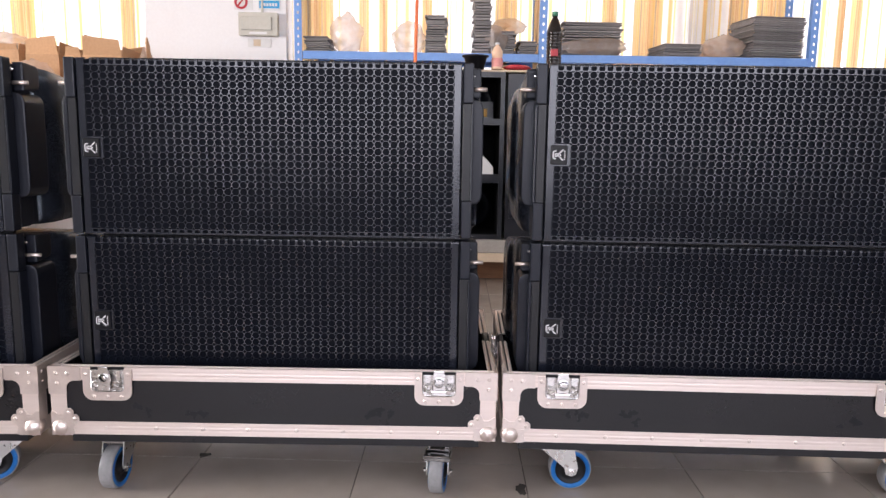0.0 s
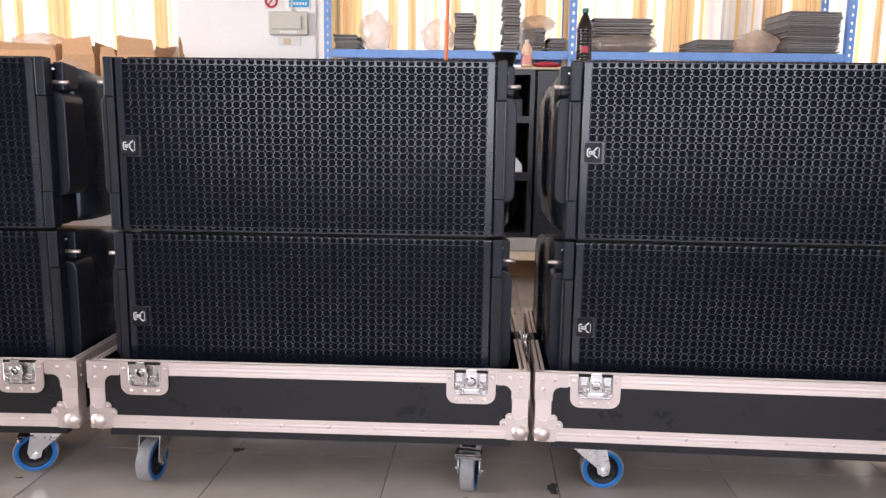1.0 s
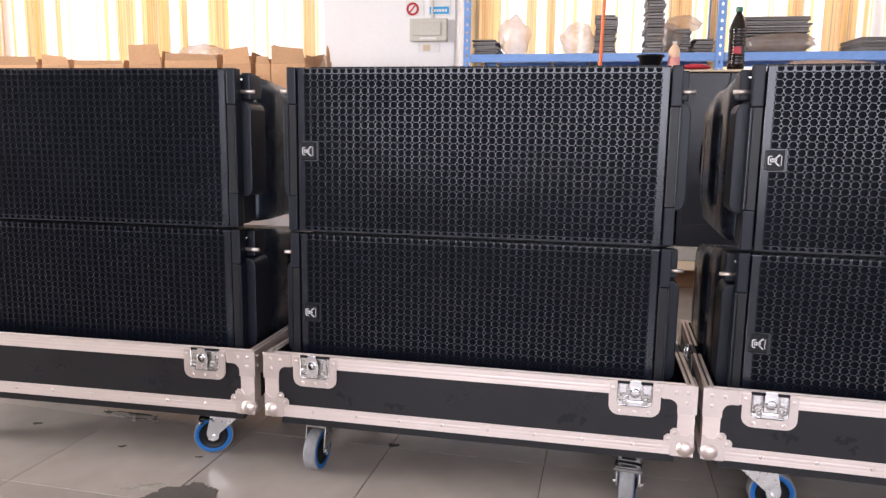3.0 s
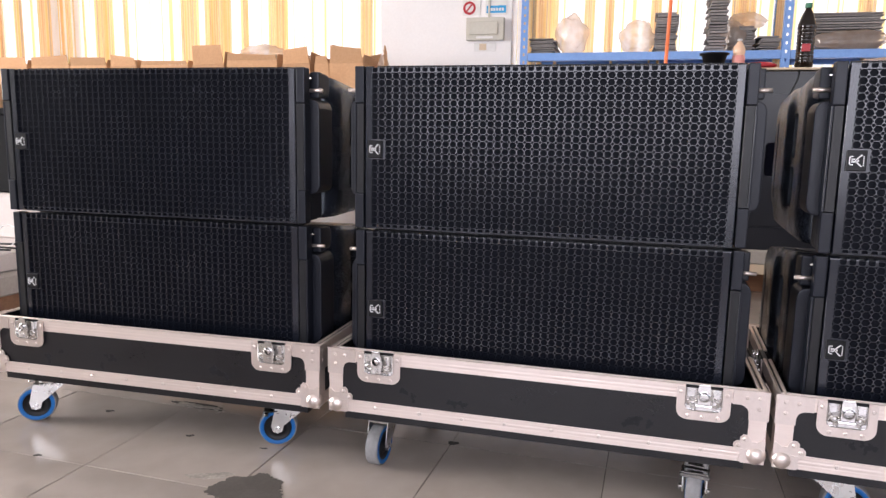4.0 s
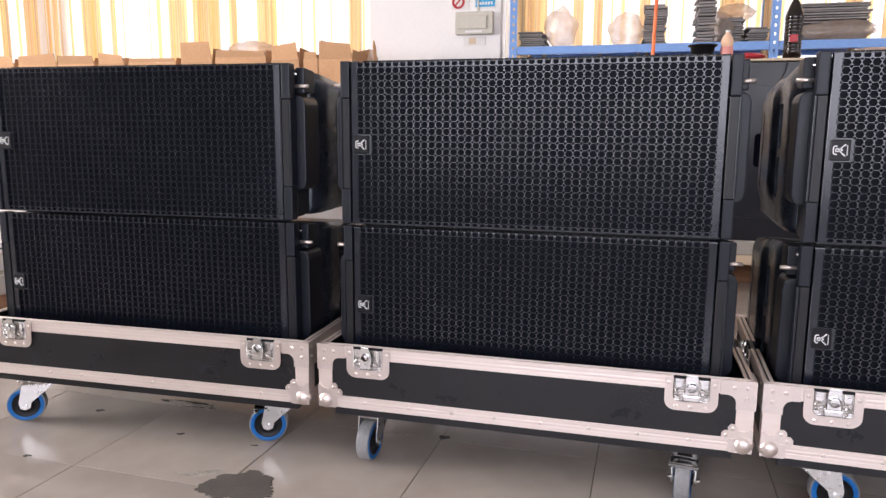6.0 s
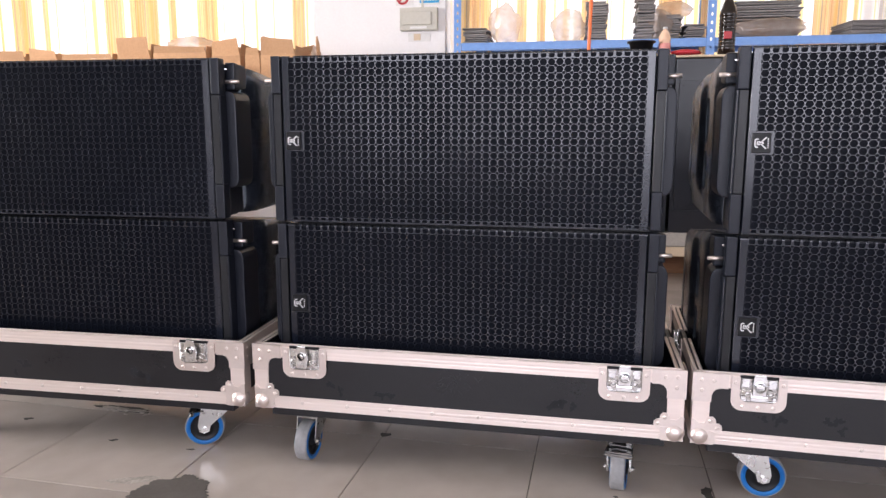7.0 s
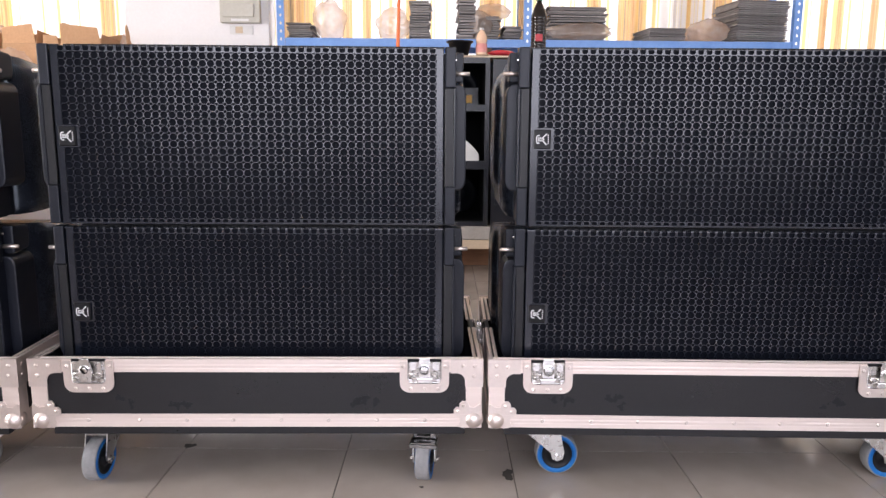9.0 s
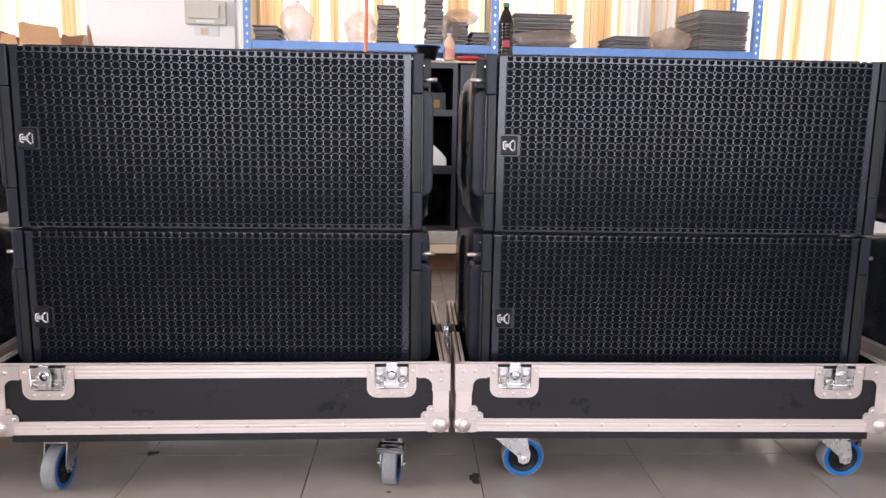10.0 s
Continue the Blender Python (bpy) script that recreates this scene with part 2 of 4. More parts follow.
def prism(outline, axis, a, b, bm=None, r=0.0):
    """An outline in the two other axes, drawn out along one axis from a to b."""
    bm = bm or bmesh.new()

    def put(u, v, w):
        return {"x": (w, u, v), "y": (u, w, v), "z": (u, v, w)}[axis]
    one = [bm.verts.new(put(u, v, a)) for u, v in outline]
    two = [bm.verts.new(put(u, v, b)) for u, v in outline]
    n = len(outline)
    faces = [bm.faces.new(one), bm.faces.new(two)]
    faces += [bm.faces.new((one[i], one[(i + 1) % n], two[(i + 1) % n], two[i])) for i in range(n)]
    if r:
        bmesh.ops.recalc_face_normals(bm, faces=faces)
        edges = list({e for f in faces for e in f.edges})
        bmesh.ops.bevel(bm, geom=edges, offset=r, segments=2, affect="EDGES", profile=0.6)
    return bm


def lathe(profile, seg=24, bm=None, m=None, hollow=False):
    """A profile of (radius, height) turned round z; hollow: the profile closes on itself."""
    bm = bm or bmesh.new()
    rings = []
    for r, z in profile:
        ring = [Vector((r * math.cos(2 * math.pi * k / seg), r * math.sin(2 * math.pi * k / seg), z)) for k in range(seg)]
        rings.append([bm.verts.new(m @ p if m else p) for p in ring])
    for a, b in zip(rings, rings[1:]):
        for k in range(seg):
            bm.faces.new((a[k], a[(k + 1) % seg], b[(k + 1) % seg], b[k]))
    if hollow:
        for k in range(seg):
            bm.faces.new((rings[-1][k], rings[-1][(k + 1) % seg], rings[0][(k + 1) % seg], rings[0][k]))
    else:
        bm.faces.new(rings[0])
        bm.faces.new(rings[-1])
    return bm


def tube(points, r, seg=8, bm=None):
    """A round cable along points."""
    bm = bm or bmesh.new()
    pts = [Vector(p) for p in points]
    rings = []
    for i, p in enumerate(pts):
        d = (pts[min(i + 1, len(pts) - 1)] - pts[max(i - 1, 0)]).normalized()
        q = d.to_track_quat("Z", "Y")
        rings.append([bm.verts.new(p + q @ Vector((r * math.cos(2 * math.pi * k / seg), r * math.sin(2 * math.pi * k / seg), 0))) for k in range(seg)])
    for a, b in zip(rings, rings[1:]):
        for k in range(seg):
            bm.faces.new((a[k], a[(k + 1) % seg], b[(k + 1) % seg], b[k]))
    bm.faces.new(rings[0])
    bm.faces.new(rings[-1])
    return bm


def ring_of(outer, inner):
    """Triangles between two loops round one middle, both in order of their angle."""
    loops = [sorted(p, key=lambda q: math.atan2(q[1], q[0])) for p in (outer, inner)]
    angles = [[math.atan2(q[1], q[0]) for q in p] for p in loops]
    no, ni = len(outer), len(inner)
    i = j = 0
    tris = []
    while i < no or j < ni:
        ao = angles[0][i + 1] if i + 1 < no else angles[0][(i + 1) % no] + 2 * math.pi
        ai = angles[1][j + 1] if j + 1 < ni else angles[1][(j + 1) % ni] + 2 * math.pi
        if j >= ni or (i < no and ao < ai):
            tris.append((i % no, (i + 1) % no, no + j % ni))
            i += 1
        else:
            tris.append((i % no, no + (j + 1) % ni, no + j % ni))
            j += 1
    return loops[0] + loops[1], tris


def perforated(name, mat, cells, depth):
    """One sheet in the xz plane, made of cells (x, z, outer loop, hole loop), with walls in the holes; faces look to -y."""
    verts, faces, cache, at = [], [], {}, {}

    def spot(u, w, v):
        key = (round(u, 5), round(w, 5), round(v, 5))
        if key not in at:
            at[key] = len(verts)
            verts.append((u, w, v))
        return at[key]
    for x, z, key, outer, hole in cells:
        if key not in cache:
            cache[key] = ring_of(outer, hole)
        pts, tris = cache[key]
        no, ni = len(outer), len(hole)
        ids = [spot(x + u, 0.0, z + v) for u, v in pts] + [spot(x + u, depth, z + v) for u, v in pts[no:]]
        faces += [tuple(ids[k] for k in t) for t in tris]
        for k in range(ni):
            a, b = no + k, no + (k + 1) % ni
            faces.append((ids[a], ids[b], ids[b + ni], ids[a + ni]))
    me = bpy.data.meshes.new(name)
    me.from_pydata(verts, [], faces)
    me.materials.append(mat)
    me.validate()
    return me


def grid_solid(us, vs, empty, axis, a, b):
    """A plate of cells between the lines us and vs, some left open, drawn out along an axis."""
    bm = bmesh.new()
    for i in range(len(us) - 1):
        for j in range(len(vs) - 1):
            if (i, j) not in empty:
                q = [(us[i], vs[j]), (us[i + 1], vs[j]), (us[i + 1], vs[j + 1]), (us[i], vs[j + 1])]
                prism(q, axis, a, b, bm)
    seen, gone = {}, []
    for f in bm.faces:
        k = tuple(round(c, 5) for c in f.calc_center_median())
        if k in seen:
            gone += [f, seen[k]]
        seen[k] = f
    bmesh.ops.delete(bm, geom=list(set(gone)), context="FACES")
    bmesh.ops.remove_doubles(bm, verts=bm.verts, dist=1e-5)
    return bm


def corner_edges(bm, axis, corners):
    """The edges along an axis (0 x, 1 y, 2 z) that stand at the given corners of the two other axes."""
    keep = [k for k in range(3) if k != axis]
    found = []
    for e in bm.edges:
        a, b = e.verts[0].co, e.verts[1].co
        if all(abs(a[k] - b[k]) < 1e-5 for k in keep) and any(abs(a[keep[0]] - u) + abs(a[keep[1]] - v) < 1e-4 for u, v in corners):
            found.append(e)
    return found


def soften(bm, axis, corners, radius):
    """Rounds the corners of an opening."""
    bmesh.ops.recalc_face_normals(bm, faces=bm.faces)
    bmesh.ops.bevel(bm, geom=corner_edges(bm, axis, corners), offset=radius, segments=5, affect="EDGES", profile=0.5)


def blob(outline_r, n, rough, seed, z0, z1, squash=(1, 1)):
    """A flat patch with a ragged outline."""
    rnd = random.Random(seed)
    ph = [rnd.uniform(0, 6.28) for _ in range(4)]
    pts = []
    for k in range(n):
        a = 2 * math.pi * k / n
        r = outline_r * (1 + rough * (math.sin(2 * a + ph[0]) * 0.5 + math.sin(3 * a + ph[1]) * 0.4 + math.sin(7 * a + ph[2]) * 0.25 + rnd.uniform(-0.25, 0.25)))
        pts.append((r * math.cos(a) * squash[0], r * math.sin(a) * squash[1]))
    return prism(pts, "z", z0, z1)


def crumpled(rx, ry, rz, seed, amount=0.25, sub=4):
    """A crumpled bag that stands on z = 0."""
    bm = bmesh.new()
    bmesh.ops.create_icosphere(bm, subdivisions=sub, radius=1)
    off = Vector((seed * 7.3, seed * 3.1, seed))
    for v in bm.verts:
        p = v.co.copy()
        k = 1 + amount * noise.noise(p * 1.6 + off) + amount * 0.7 * abs(noise.noise(p * 4.5 + off)) + amount * 0.35 * noise.noise(p * 11 + off)
        q = p * k
        v.co = Vector((q.x * rx, q.y * ry, max(-1.0, q.z) * rz + rz))
    return bm


# ---- the room ----
floor = tagged(new("floor", to_mesh("floor", box(-7, 7, -4.4, 4.06, -0.12, -0.006), GROUT)), "worn glossy beige floor tiles with dark joints", "floor", kind="structure")
ceiling = tagged(new("ceiling", to_mesh("ceiling", box(-7.2, 7.2, -4.4, 4.06, 3.4, 3.5), CEILING)), "plain white ceiling", "ceiling", kind="structure")


def wall(name, solid, label, paint=PLASTER):
    return tagged(new(name, to_mesh(name, solid, paint)), label, "wall", kind="structure")


# the window wall behind the shelf: piers, a sill and a lintel, so that the openings go through
WX = [-7.0, -6.6, -4.9, -4.55, -1.74, -0.70, 2.05, 2.4, 5.2, 5.6, 7.0]
north = grid_solid(WX, [0, 1.0, 2.9, 3.4], {(1, 1), (3, 1), (5, 1), (7, 1)}, "y", 3.86, 4.06)
wall("wall_north", north, "white plastered wall with wide curtained windows")
# south and west walls are out of view; their grey shapes the light
south = grid_solid([-7, -1.9, 3.4, 4.0, 6.4, 7], [0, 0.68, 1.97, 2.08, 3.12, 3.4], {(1, 1), (3, 1), (1, 3), (3, 3)}, "y", -4.4, -4.2)
wall("wall_south", south, "unseen wall darkened to grey, with wide openings for the added lamps", DARKENED_WALL)
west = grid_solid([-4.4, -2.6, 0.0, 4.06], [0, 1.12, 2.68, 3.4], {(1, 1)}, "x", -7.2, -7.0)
wall("wall_west", west, "unseen wall darkened to grey, with a wide opening for an added lamp", DARKENED_WALL)
east = grid_solid([-4.4, -0.7, 1.9, 4.06], [0, 1.12, 2.68, 3.4], {(1, 1)}, "x", 7.0, 7.2)
wall("wall_east", east, "unseen white plastered wall with an opening for an added lamp")
wall("pier", box(-1.72, -0.74, 3.62, 3.858, 0, 3.4, 0.004), "white plastered pier between the windows")

backdrop = tagged(new("backdrop", to_mesh("backdrop", box(-9, 9, 5.6, 5.62, -1, 6), OUTSIDE)), "bright overcast daylight outside the windows", "sky", kind="structure")

for k, (a, b) in enumerate(((-6.6, -4.9), (-4.55, -1.74), (-0.70, 2.05), (2.4, 5.2)), 1):
    win = thing("window_%d" % k, pose(0, 3.92, 0), "wide white-framed window behind sheer curtains", "window", kind="structure")
    part("window_frame", grid_solid([a, a + 0.05, (a + b) / 2 - 0.03, (a + b) / 2 + 0.03, b - 0.05, b], [1.0, 1.05, 2.85, 2.9], {(1, 1), (3, 1)}, "y", 0, 0.06), CREAM, win)
    part("window_sill", box(a, b, -0.09, -0.002, 1.002, 1.03, 0.004), PLASTER, win)


def curtain(x0, x1, mat, name, label, waves, depth, seed, y=3.75):
    rnd = random.Random(seed)
    ph = [rnd.uniform(0, 6.28) for _ in range(3)]
    n, rows = int((x1 - x0) * 90), 6
    bm = bmesh.new()
    grid = []
    for j in range(rows + 1):
        z = 0.35 + (2.95 - 0.35) * j / rows
        row = []
        for i in range(n + 1):
            u = i / n
            w = (x1 - x0)
            s = depth * (0.7 * math.sin(u * w * waves + ph[0] + 0.2 * j / rows) + 0.45 * math.sin(u * w * waves * 1.73 + ph[1]) + 0.3 * math.sin(u * w * waves * 0.41 + ph[2] + 0.5 * j / rows))
            row.append(bm.verts.new((x0 + w * u - (x0 + x1) / 2, s, z)))
        grid.append(row)
    for j in range(rows):
        for i in range(n):
            bm.faces.new((grid[j][i], grid[j][i + 1], grid[j + 1][i + 1], grid[j + 1][i]))
    ob = new(name, to_mesh(name, bm, mat, True))
    ob.matrix_basis = pose((x0 + x1) / 2, y, 0)
    return tagged(ob, label, "curtain", "curtains")


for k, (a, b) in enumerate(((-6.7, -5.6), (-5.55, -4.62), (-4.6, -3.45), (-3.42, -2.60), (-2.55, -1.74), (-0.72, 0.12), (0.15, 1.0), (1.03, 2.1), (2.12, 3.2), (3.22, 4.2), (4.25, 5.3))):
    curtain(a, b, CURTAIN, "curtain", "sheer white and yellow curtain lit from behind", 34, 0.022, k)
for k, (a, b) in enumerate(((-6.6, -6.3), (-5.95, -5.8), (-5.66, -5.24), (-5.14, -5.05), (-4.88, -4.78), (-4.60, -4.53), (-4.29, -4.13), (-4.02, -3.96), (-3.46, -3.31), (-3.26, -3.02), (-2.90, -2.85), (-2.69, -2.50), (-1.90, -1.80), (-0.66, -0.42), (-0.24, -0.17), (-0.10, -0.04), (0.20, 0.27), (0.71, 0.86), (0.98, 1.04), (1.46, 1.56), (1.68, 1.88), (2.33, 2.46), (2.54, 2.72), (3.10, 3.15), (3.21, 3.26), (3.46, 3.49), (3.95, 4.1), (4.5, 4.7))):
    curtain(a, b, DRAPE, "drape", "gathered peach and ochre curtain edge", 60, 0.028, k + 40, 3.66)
rail2 = tagged(new("curtain_rail", to_mesh("curtain_rail", rod((-6.8, 3.66, 2.96), (5.4, 3.66, 2.96), 0.014), STEEL, True)), "thin steel curtain rail along the window wall", "rail", kind="structure")
rail = tagged(new("curtain_rail", to_mesh("curtain_rail", rod((-6.8, 3.75, 2.96), (5.4, 3.75, 2.96), 0.014), STEEL, True)), "thin steel curtain rail along the window wall", "rail", kind="structure")

# ---- shelf rack ----
rack = thing("shelf_rack", pose(0, 3.3, 0), "blue slotted-steel storage rack with one laden shelf", "rack")


def post_mesh():
    cells = []
    hw, ph = 0.024, 0.05
    outer = [(-hw, -ph / 2), (0, -ph / 2), (hw, -ph / 2), (hw, 0), (hw, ph / 2), (0, ph / 2), (-hw, ph / 2), (-hw, 0)]
    hole = [(0.007 * math.cos(a * math.pi / 4 + 0.2), 0.011 * math.sin(a * math.pi / 4 + 0.2)) for a in range(8)]
    for k in range(44):
        cells.append((0, 0.025 + k * ph, "post", outer, hole))
    return perforated("post", BLUE_STEEL, cells, 0.003)


POST = post_mesh()
for px in (-0.596, 1.001, 2.767):
    for py in (0.0, 0.385):
        p = part("post", POST, BLUE_STEEL, rack, m=pose(px, py, 0))
        part("flange", box(-0.024, -0.021, 0.003, 0.045, 0, 2.2), BLUE_STEEL, p)
        part("foot_plate", box(-0.03, 0.03, -0.005, 0.05, 0, 0.004), BLUE_STEEL, p)
for a, b in ((-0.572, 0.977), (1.025, 2.743)):
    for lev in (1.385, 0.62):
        for py in (0.004, 0.355):
            part("beam", box(a, b, py, py + 0.03, lev - 0.052, lev, 0.003), BLUE_STEEL, rack)
        part("shelf_board", box(a, b, 0.036, 0.353, lev - 0.016, lev - 0.002, 0.002), BLUE_STEEL, rack)


def stack(x0, x1, z1, y0, depth, n, seed, label, fan=0.0):
    rnd = random.Random(seed)
    st = thing("board_stack", pose((x0 + x1) / 2, y0, 1.384), label, "boards", "stacks on the shelf")
    n = int(n * 1.4)
    h = (z1 - 1.384) / n
    w = (x1 - x0) / 2
    for k in range(n):
        m = pose(*(rnd.uniform(-a, a) for a in ((0.004, 0.004) if fan else (0.012, 0.009))), k * h, 0, rnd.uniform(-0.4, 0.4), rnd.uniform(-1, 1) * (0.8 if fan else 2.5) + fan)
        ww = w * rnd.uniform(0.93, 1.0)
        part("board", box(-ww, ww, 0, depth, 0.001, h - rnd.uniform(0.002, 0.004), min(0.0015, h / 5)), PANEL, st, m=m)
    return st


stack(-0.56, -0.40, 1.485, 3.33, 0.30, 6, 1, "low stack of dark grey boards on the blue shelf")
stack(0.235, 0.365, 1.63, 3.33, 0.30, 12, 2, "tall stack of dark grey boards on the blue shelf")
stack(0.55, 0.66, 1.80, 3.33, 0.30, 17, 3, "tallest stack of dark grey boards, partly wrapped in film")
stack(0.70, 0.825, 1.54, 3.36, 0.30, 8, 4, "stack of dark grey boards beside a film bag")
stack(0.85, 0.97, 1.475, 3.33, 0.30, 5, 5, "low stack of dark grey boards by the rack post")
stack(1.13, 1.53, 1.50, 3.36, 0.35, 7, 6, "wide dark panels wrapped in film on the shelf")
stack(1.14, 1.54, 1.485, 3.39, 0.35, 5, 6, "x")
stack(1.80, 2.06, 1.475, 3.34, 0.30, 6, 7, "low fanned stack of brownish grey boards", 6)
stack(2.37, 2.74, 1.655, 3.34, 0.34, 15, 8, "broad stack of brownish grey boards at the end of the shelf", 7)
bpy.data.objects["board_stack.006"].matrix_basis = pose(1.34, 3.39, 1.512)
tagged(bpy.data.objects["board_stack.006"], "flat black panels lying on a film-wrapped pack")


def bag(x, y, z, rx, ry, rz, seed, label):
    ob = new("plastic_bag", to_mesh("plastic_bag", crumpled(rx, ry, rz, seed, 0.22), FILM, True))
    ob.matrix_basis = pose(x, y, z)
    return tagged(ob, label, "bag", "film bags")


bag(-0.30, 3.46, 1.386, 0.10, 0.10, 0.13, 1, "crumpled clear plastic bag standing on the shelf")
bag(0.12, 3.44, 1.386, 0.11, 0.10, 0.10, 2, "crumpled clear plastic bag sagging on the shelf")
bag(0.69, 3.40, 1.386, 0.09, 0.08, 0.09, 3, "clear film bag between the board stacks")
bag(0.80, 3.55, 1.542, 0.11, 0.09, 0.05, 4, "clear film bag lying on a board stack")
bag(1.35, 3.345, 1.386, 0.20, 0.045, 0.055, 5, "crumpled clear film round the wide panels")
bag(2.22, 3.42, 1.386, 0.14, 0.09, 0.075, 6, "dark crumpled film bag on the shelf")
bag(2.20, 3.52, 1.47, 0.12, 0.08, 0.06, 9, "crumpled clear film bag on top of another")
bpy.data.objects["plastic_bag.006"].matrix_basis = pose(2.20, 3.55, 1.386, 0, 0, 0)

# ---- fittings on the pier ----
sb = thing("switch_box", pose(-0.925, 3.618, 1.512), "cream enamelled wall switch box with a raised lid", "switch box")
part("back_box", box(-0.135, 0.135, -0.05, 0, 0, 0.155, 0.004), CREAM, sb)
part("lid", box(-0.115, 0.095, -0.062, -0.051, 0.035, 0.125, 0.004), CREAM, sb, "raised cream lid")
part("label_strip", box(-0.06, 0.06, -0.053, -0.05, 0.01, 0.025), PAPER, sb)
nt = tagged(new("wall_notice", to_mesh("wall_notice", box(-0.08, 0.08, -0.004, 0, 0, 0.06), PAPER)), "small white notice and sticker under the switch box", "notice")
nt.matrix_basis = pose(-0.93, 3.619, 1.44)
part("sticker", box(-0.04, 0.01, -0.006, -0.0045, 0.008, 0.052), CARD_IN, nt, "yellowed sticker")
sg = thing("safety_sign", pose(-0.855, 3.618, 1.69), "blue and white safety sign with illegible white writing", "sign")
part("plate", box(-0.078, 0.078, -0.004, 0, 0, 0.12), PAPER, sg)
part("blue_band", box(-0.07, 0.07, -0.0055, -0.0042, 0.012, 0.062), SIGN_BLUE, sg)
for k in range(6):
    part("writing_bar", box(-0.060 + k * 0.02, -0.046 + k * 0.02, -0.0065, -0.0057, 0.026, 0.046), PAPER, sg)
s2 = thing("safety_sign", pose(-1.04, 3.618, 1.69), "white safety sign with a red prohibition mark", "sign")
part("plate", box(-0.06, 0.07, -0.004, 0, 0, 0.12), PAPER, s2)
part("red_ring", lathe([(0.030, 0), (0.046, 0), (0.046, 0.002), (0.030, 0.002)], 28, hollow=True, m=pose(-0.01, -0.0045, 0.05, 90, 0, 0)), RED, s2)
part("red_bar", prism([(-0.045, 0.02), (-0.035, 0.014), (0.02, 0.08), (0.012, 0.086)], "y", -0.0075, -0.0068), RED, s2)
conduit = tagged(new("cable_conduit", to_mesh("cable_conduit", box(-0.912, -0.898, 3.604, 3.6185, 1.67, 3.39, 0.002), CREAM)), "thin cream cable conduit up the pier", "conduit")

# ---- orange air hose hanging from the ceiling ----
hose = tagged(new("air_hose", to_mesh("air_hose", tube([(0.30, 1.0, 3.4), (0.292, 1.0, 2.6), (0.278, 1.0, 1.7), (0.269, 1.0, 1.28), (0.265, 1.0, 1.08), (0.262, 1.0, 0.8)], 0.006), ORANGE, True)), "orange air hose hanging from the ceiling", "hose")
part("nozzle", rod((0.262, 1.0, 0.8), (0.262, 1.0, 0.72), 0.009, 0.005), STEEL, hose, "steel end fitting")

# ---- unfinished cabinets behind, on low platforms ----
plat = thing("platform", pose(0, 0, 0), "low platform with a grey slab on brown timber", "platform", "platforms")
part("slab", box(-0.5, 1.65, 2.41, 3.1, 0.201, 0.274, 0.006), MDF, plat)
part("cream_board", box(-0.49, 1.64, 2.415, 3.08, 0.149, 0.200, 0.003), CARD_IN, plat, "cream-coloured board under the slab")
for a in (-0.45, 0.30, 0.62, 1.3):
    part("bearer", box(a, a + 0.24, 2.73, 3.06, 0, 0.148, 0.004), BROWN, plat)
part("facing", box(-0.48, 1.63, 2.71, 2.728, 0.002, 0.148, 0.002), BROWN, plat)
plat2 = thing("platform", pose(-2.55, 1.1, 0), "low platform with a grey slab on brown timber", "platform", "platforms")
part("slab", box(-0.9, 0.28, -0.5, 0.9, 0.14, 0.225, 0.006), MDF, plat2)
part("facing", box(-0.86, 0.25, -0.47, -0.45, 0, 0.139, 0.002), BROWN, plat2)
part("bearer", box(0.1, 0.25, -0.449, 0.85, 0, 0.139, 0.002), BROWN, plat2)
part("bearer", box(-0.86, -0.7, -0.449, 0.85, 0, 0.139, 0.002), BROWN, plat2)

cabA = thing("open_cabinet", pose(0.40, 2.44, 0.2745) @ Matrix.Diagonal((1, 1, 1.026, 1)), "black open-fronted speaker cabinet with bare drivers", "speaker cabinet")
part("frame", grid_solid([-0.11, -0.085, 0.27, 0.293], [0, 0.025, 0.306, 0.352, 0.612, 0.646, 0.86, 0.888], {(1, 1), (1, 3), (1, 5)}, "y", 0, 0.03), BLACKBOX, cabA)
part("shell", grid_solid([-0.11, -0.092, 0.275, 0.293], [0, 0.018, 0.87, 0.888], {(1, 1)}, "y", 0.031, 0.5), DULL, cabA)
part("back", box(-0.11, 0.293, 0.501, 0.515, 0, 0.888), DULL, cabA)
for z in (0.326, 0.628):
    part("shelf", box(-0.09, 0.273, 0.031, 0.49, z - 0.012, z + 0.012), DULL, cabA)
for z, r in ((0.14, 0.11), (0.75, 0.11)):
    part("driver", lathe([(0.03, 0.05), (0.04, 0.045), (r - 0.02, 0.012), (r, 0.02), (r, 0.0), (0.02, 0.0)], 28, m=pose(0.15, 0.46, z, 90, 0, 0)), CHEEK, cabA, "black loudspeaker driver", smooth=True)
part("amber_tag", box(0.175, 0.215, 0.30, 0.306, 0.665, 0.71), AMBER, cabA, "amber plastic tag")
part("tag_holder", box(0.17, 0.25, 0.307, 0.40, 0.641, 0.75), BLACKBOX, cabA)
ps = new("paper_pile", to_mesh("paper_pile", prism([(-0.10, 0), (0.09, 0), (0.088, 0.05), (0.06, 0.085), (0.02, 0.122), (-0.10, 0.13)], "y", 0, 0.25, r=0.004), PAPER))
ps.matrix_basis = pose(0.555, 2.5, 0.6217)
tagged(ps, "white paper packet on a cabinet shelf", "paper")

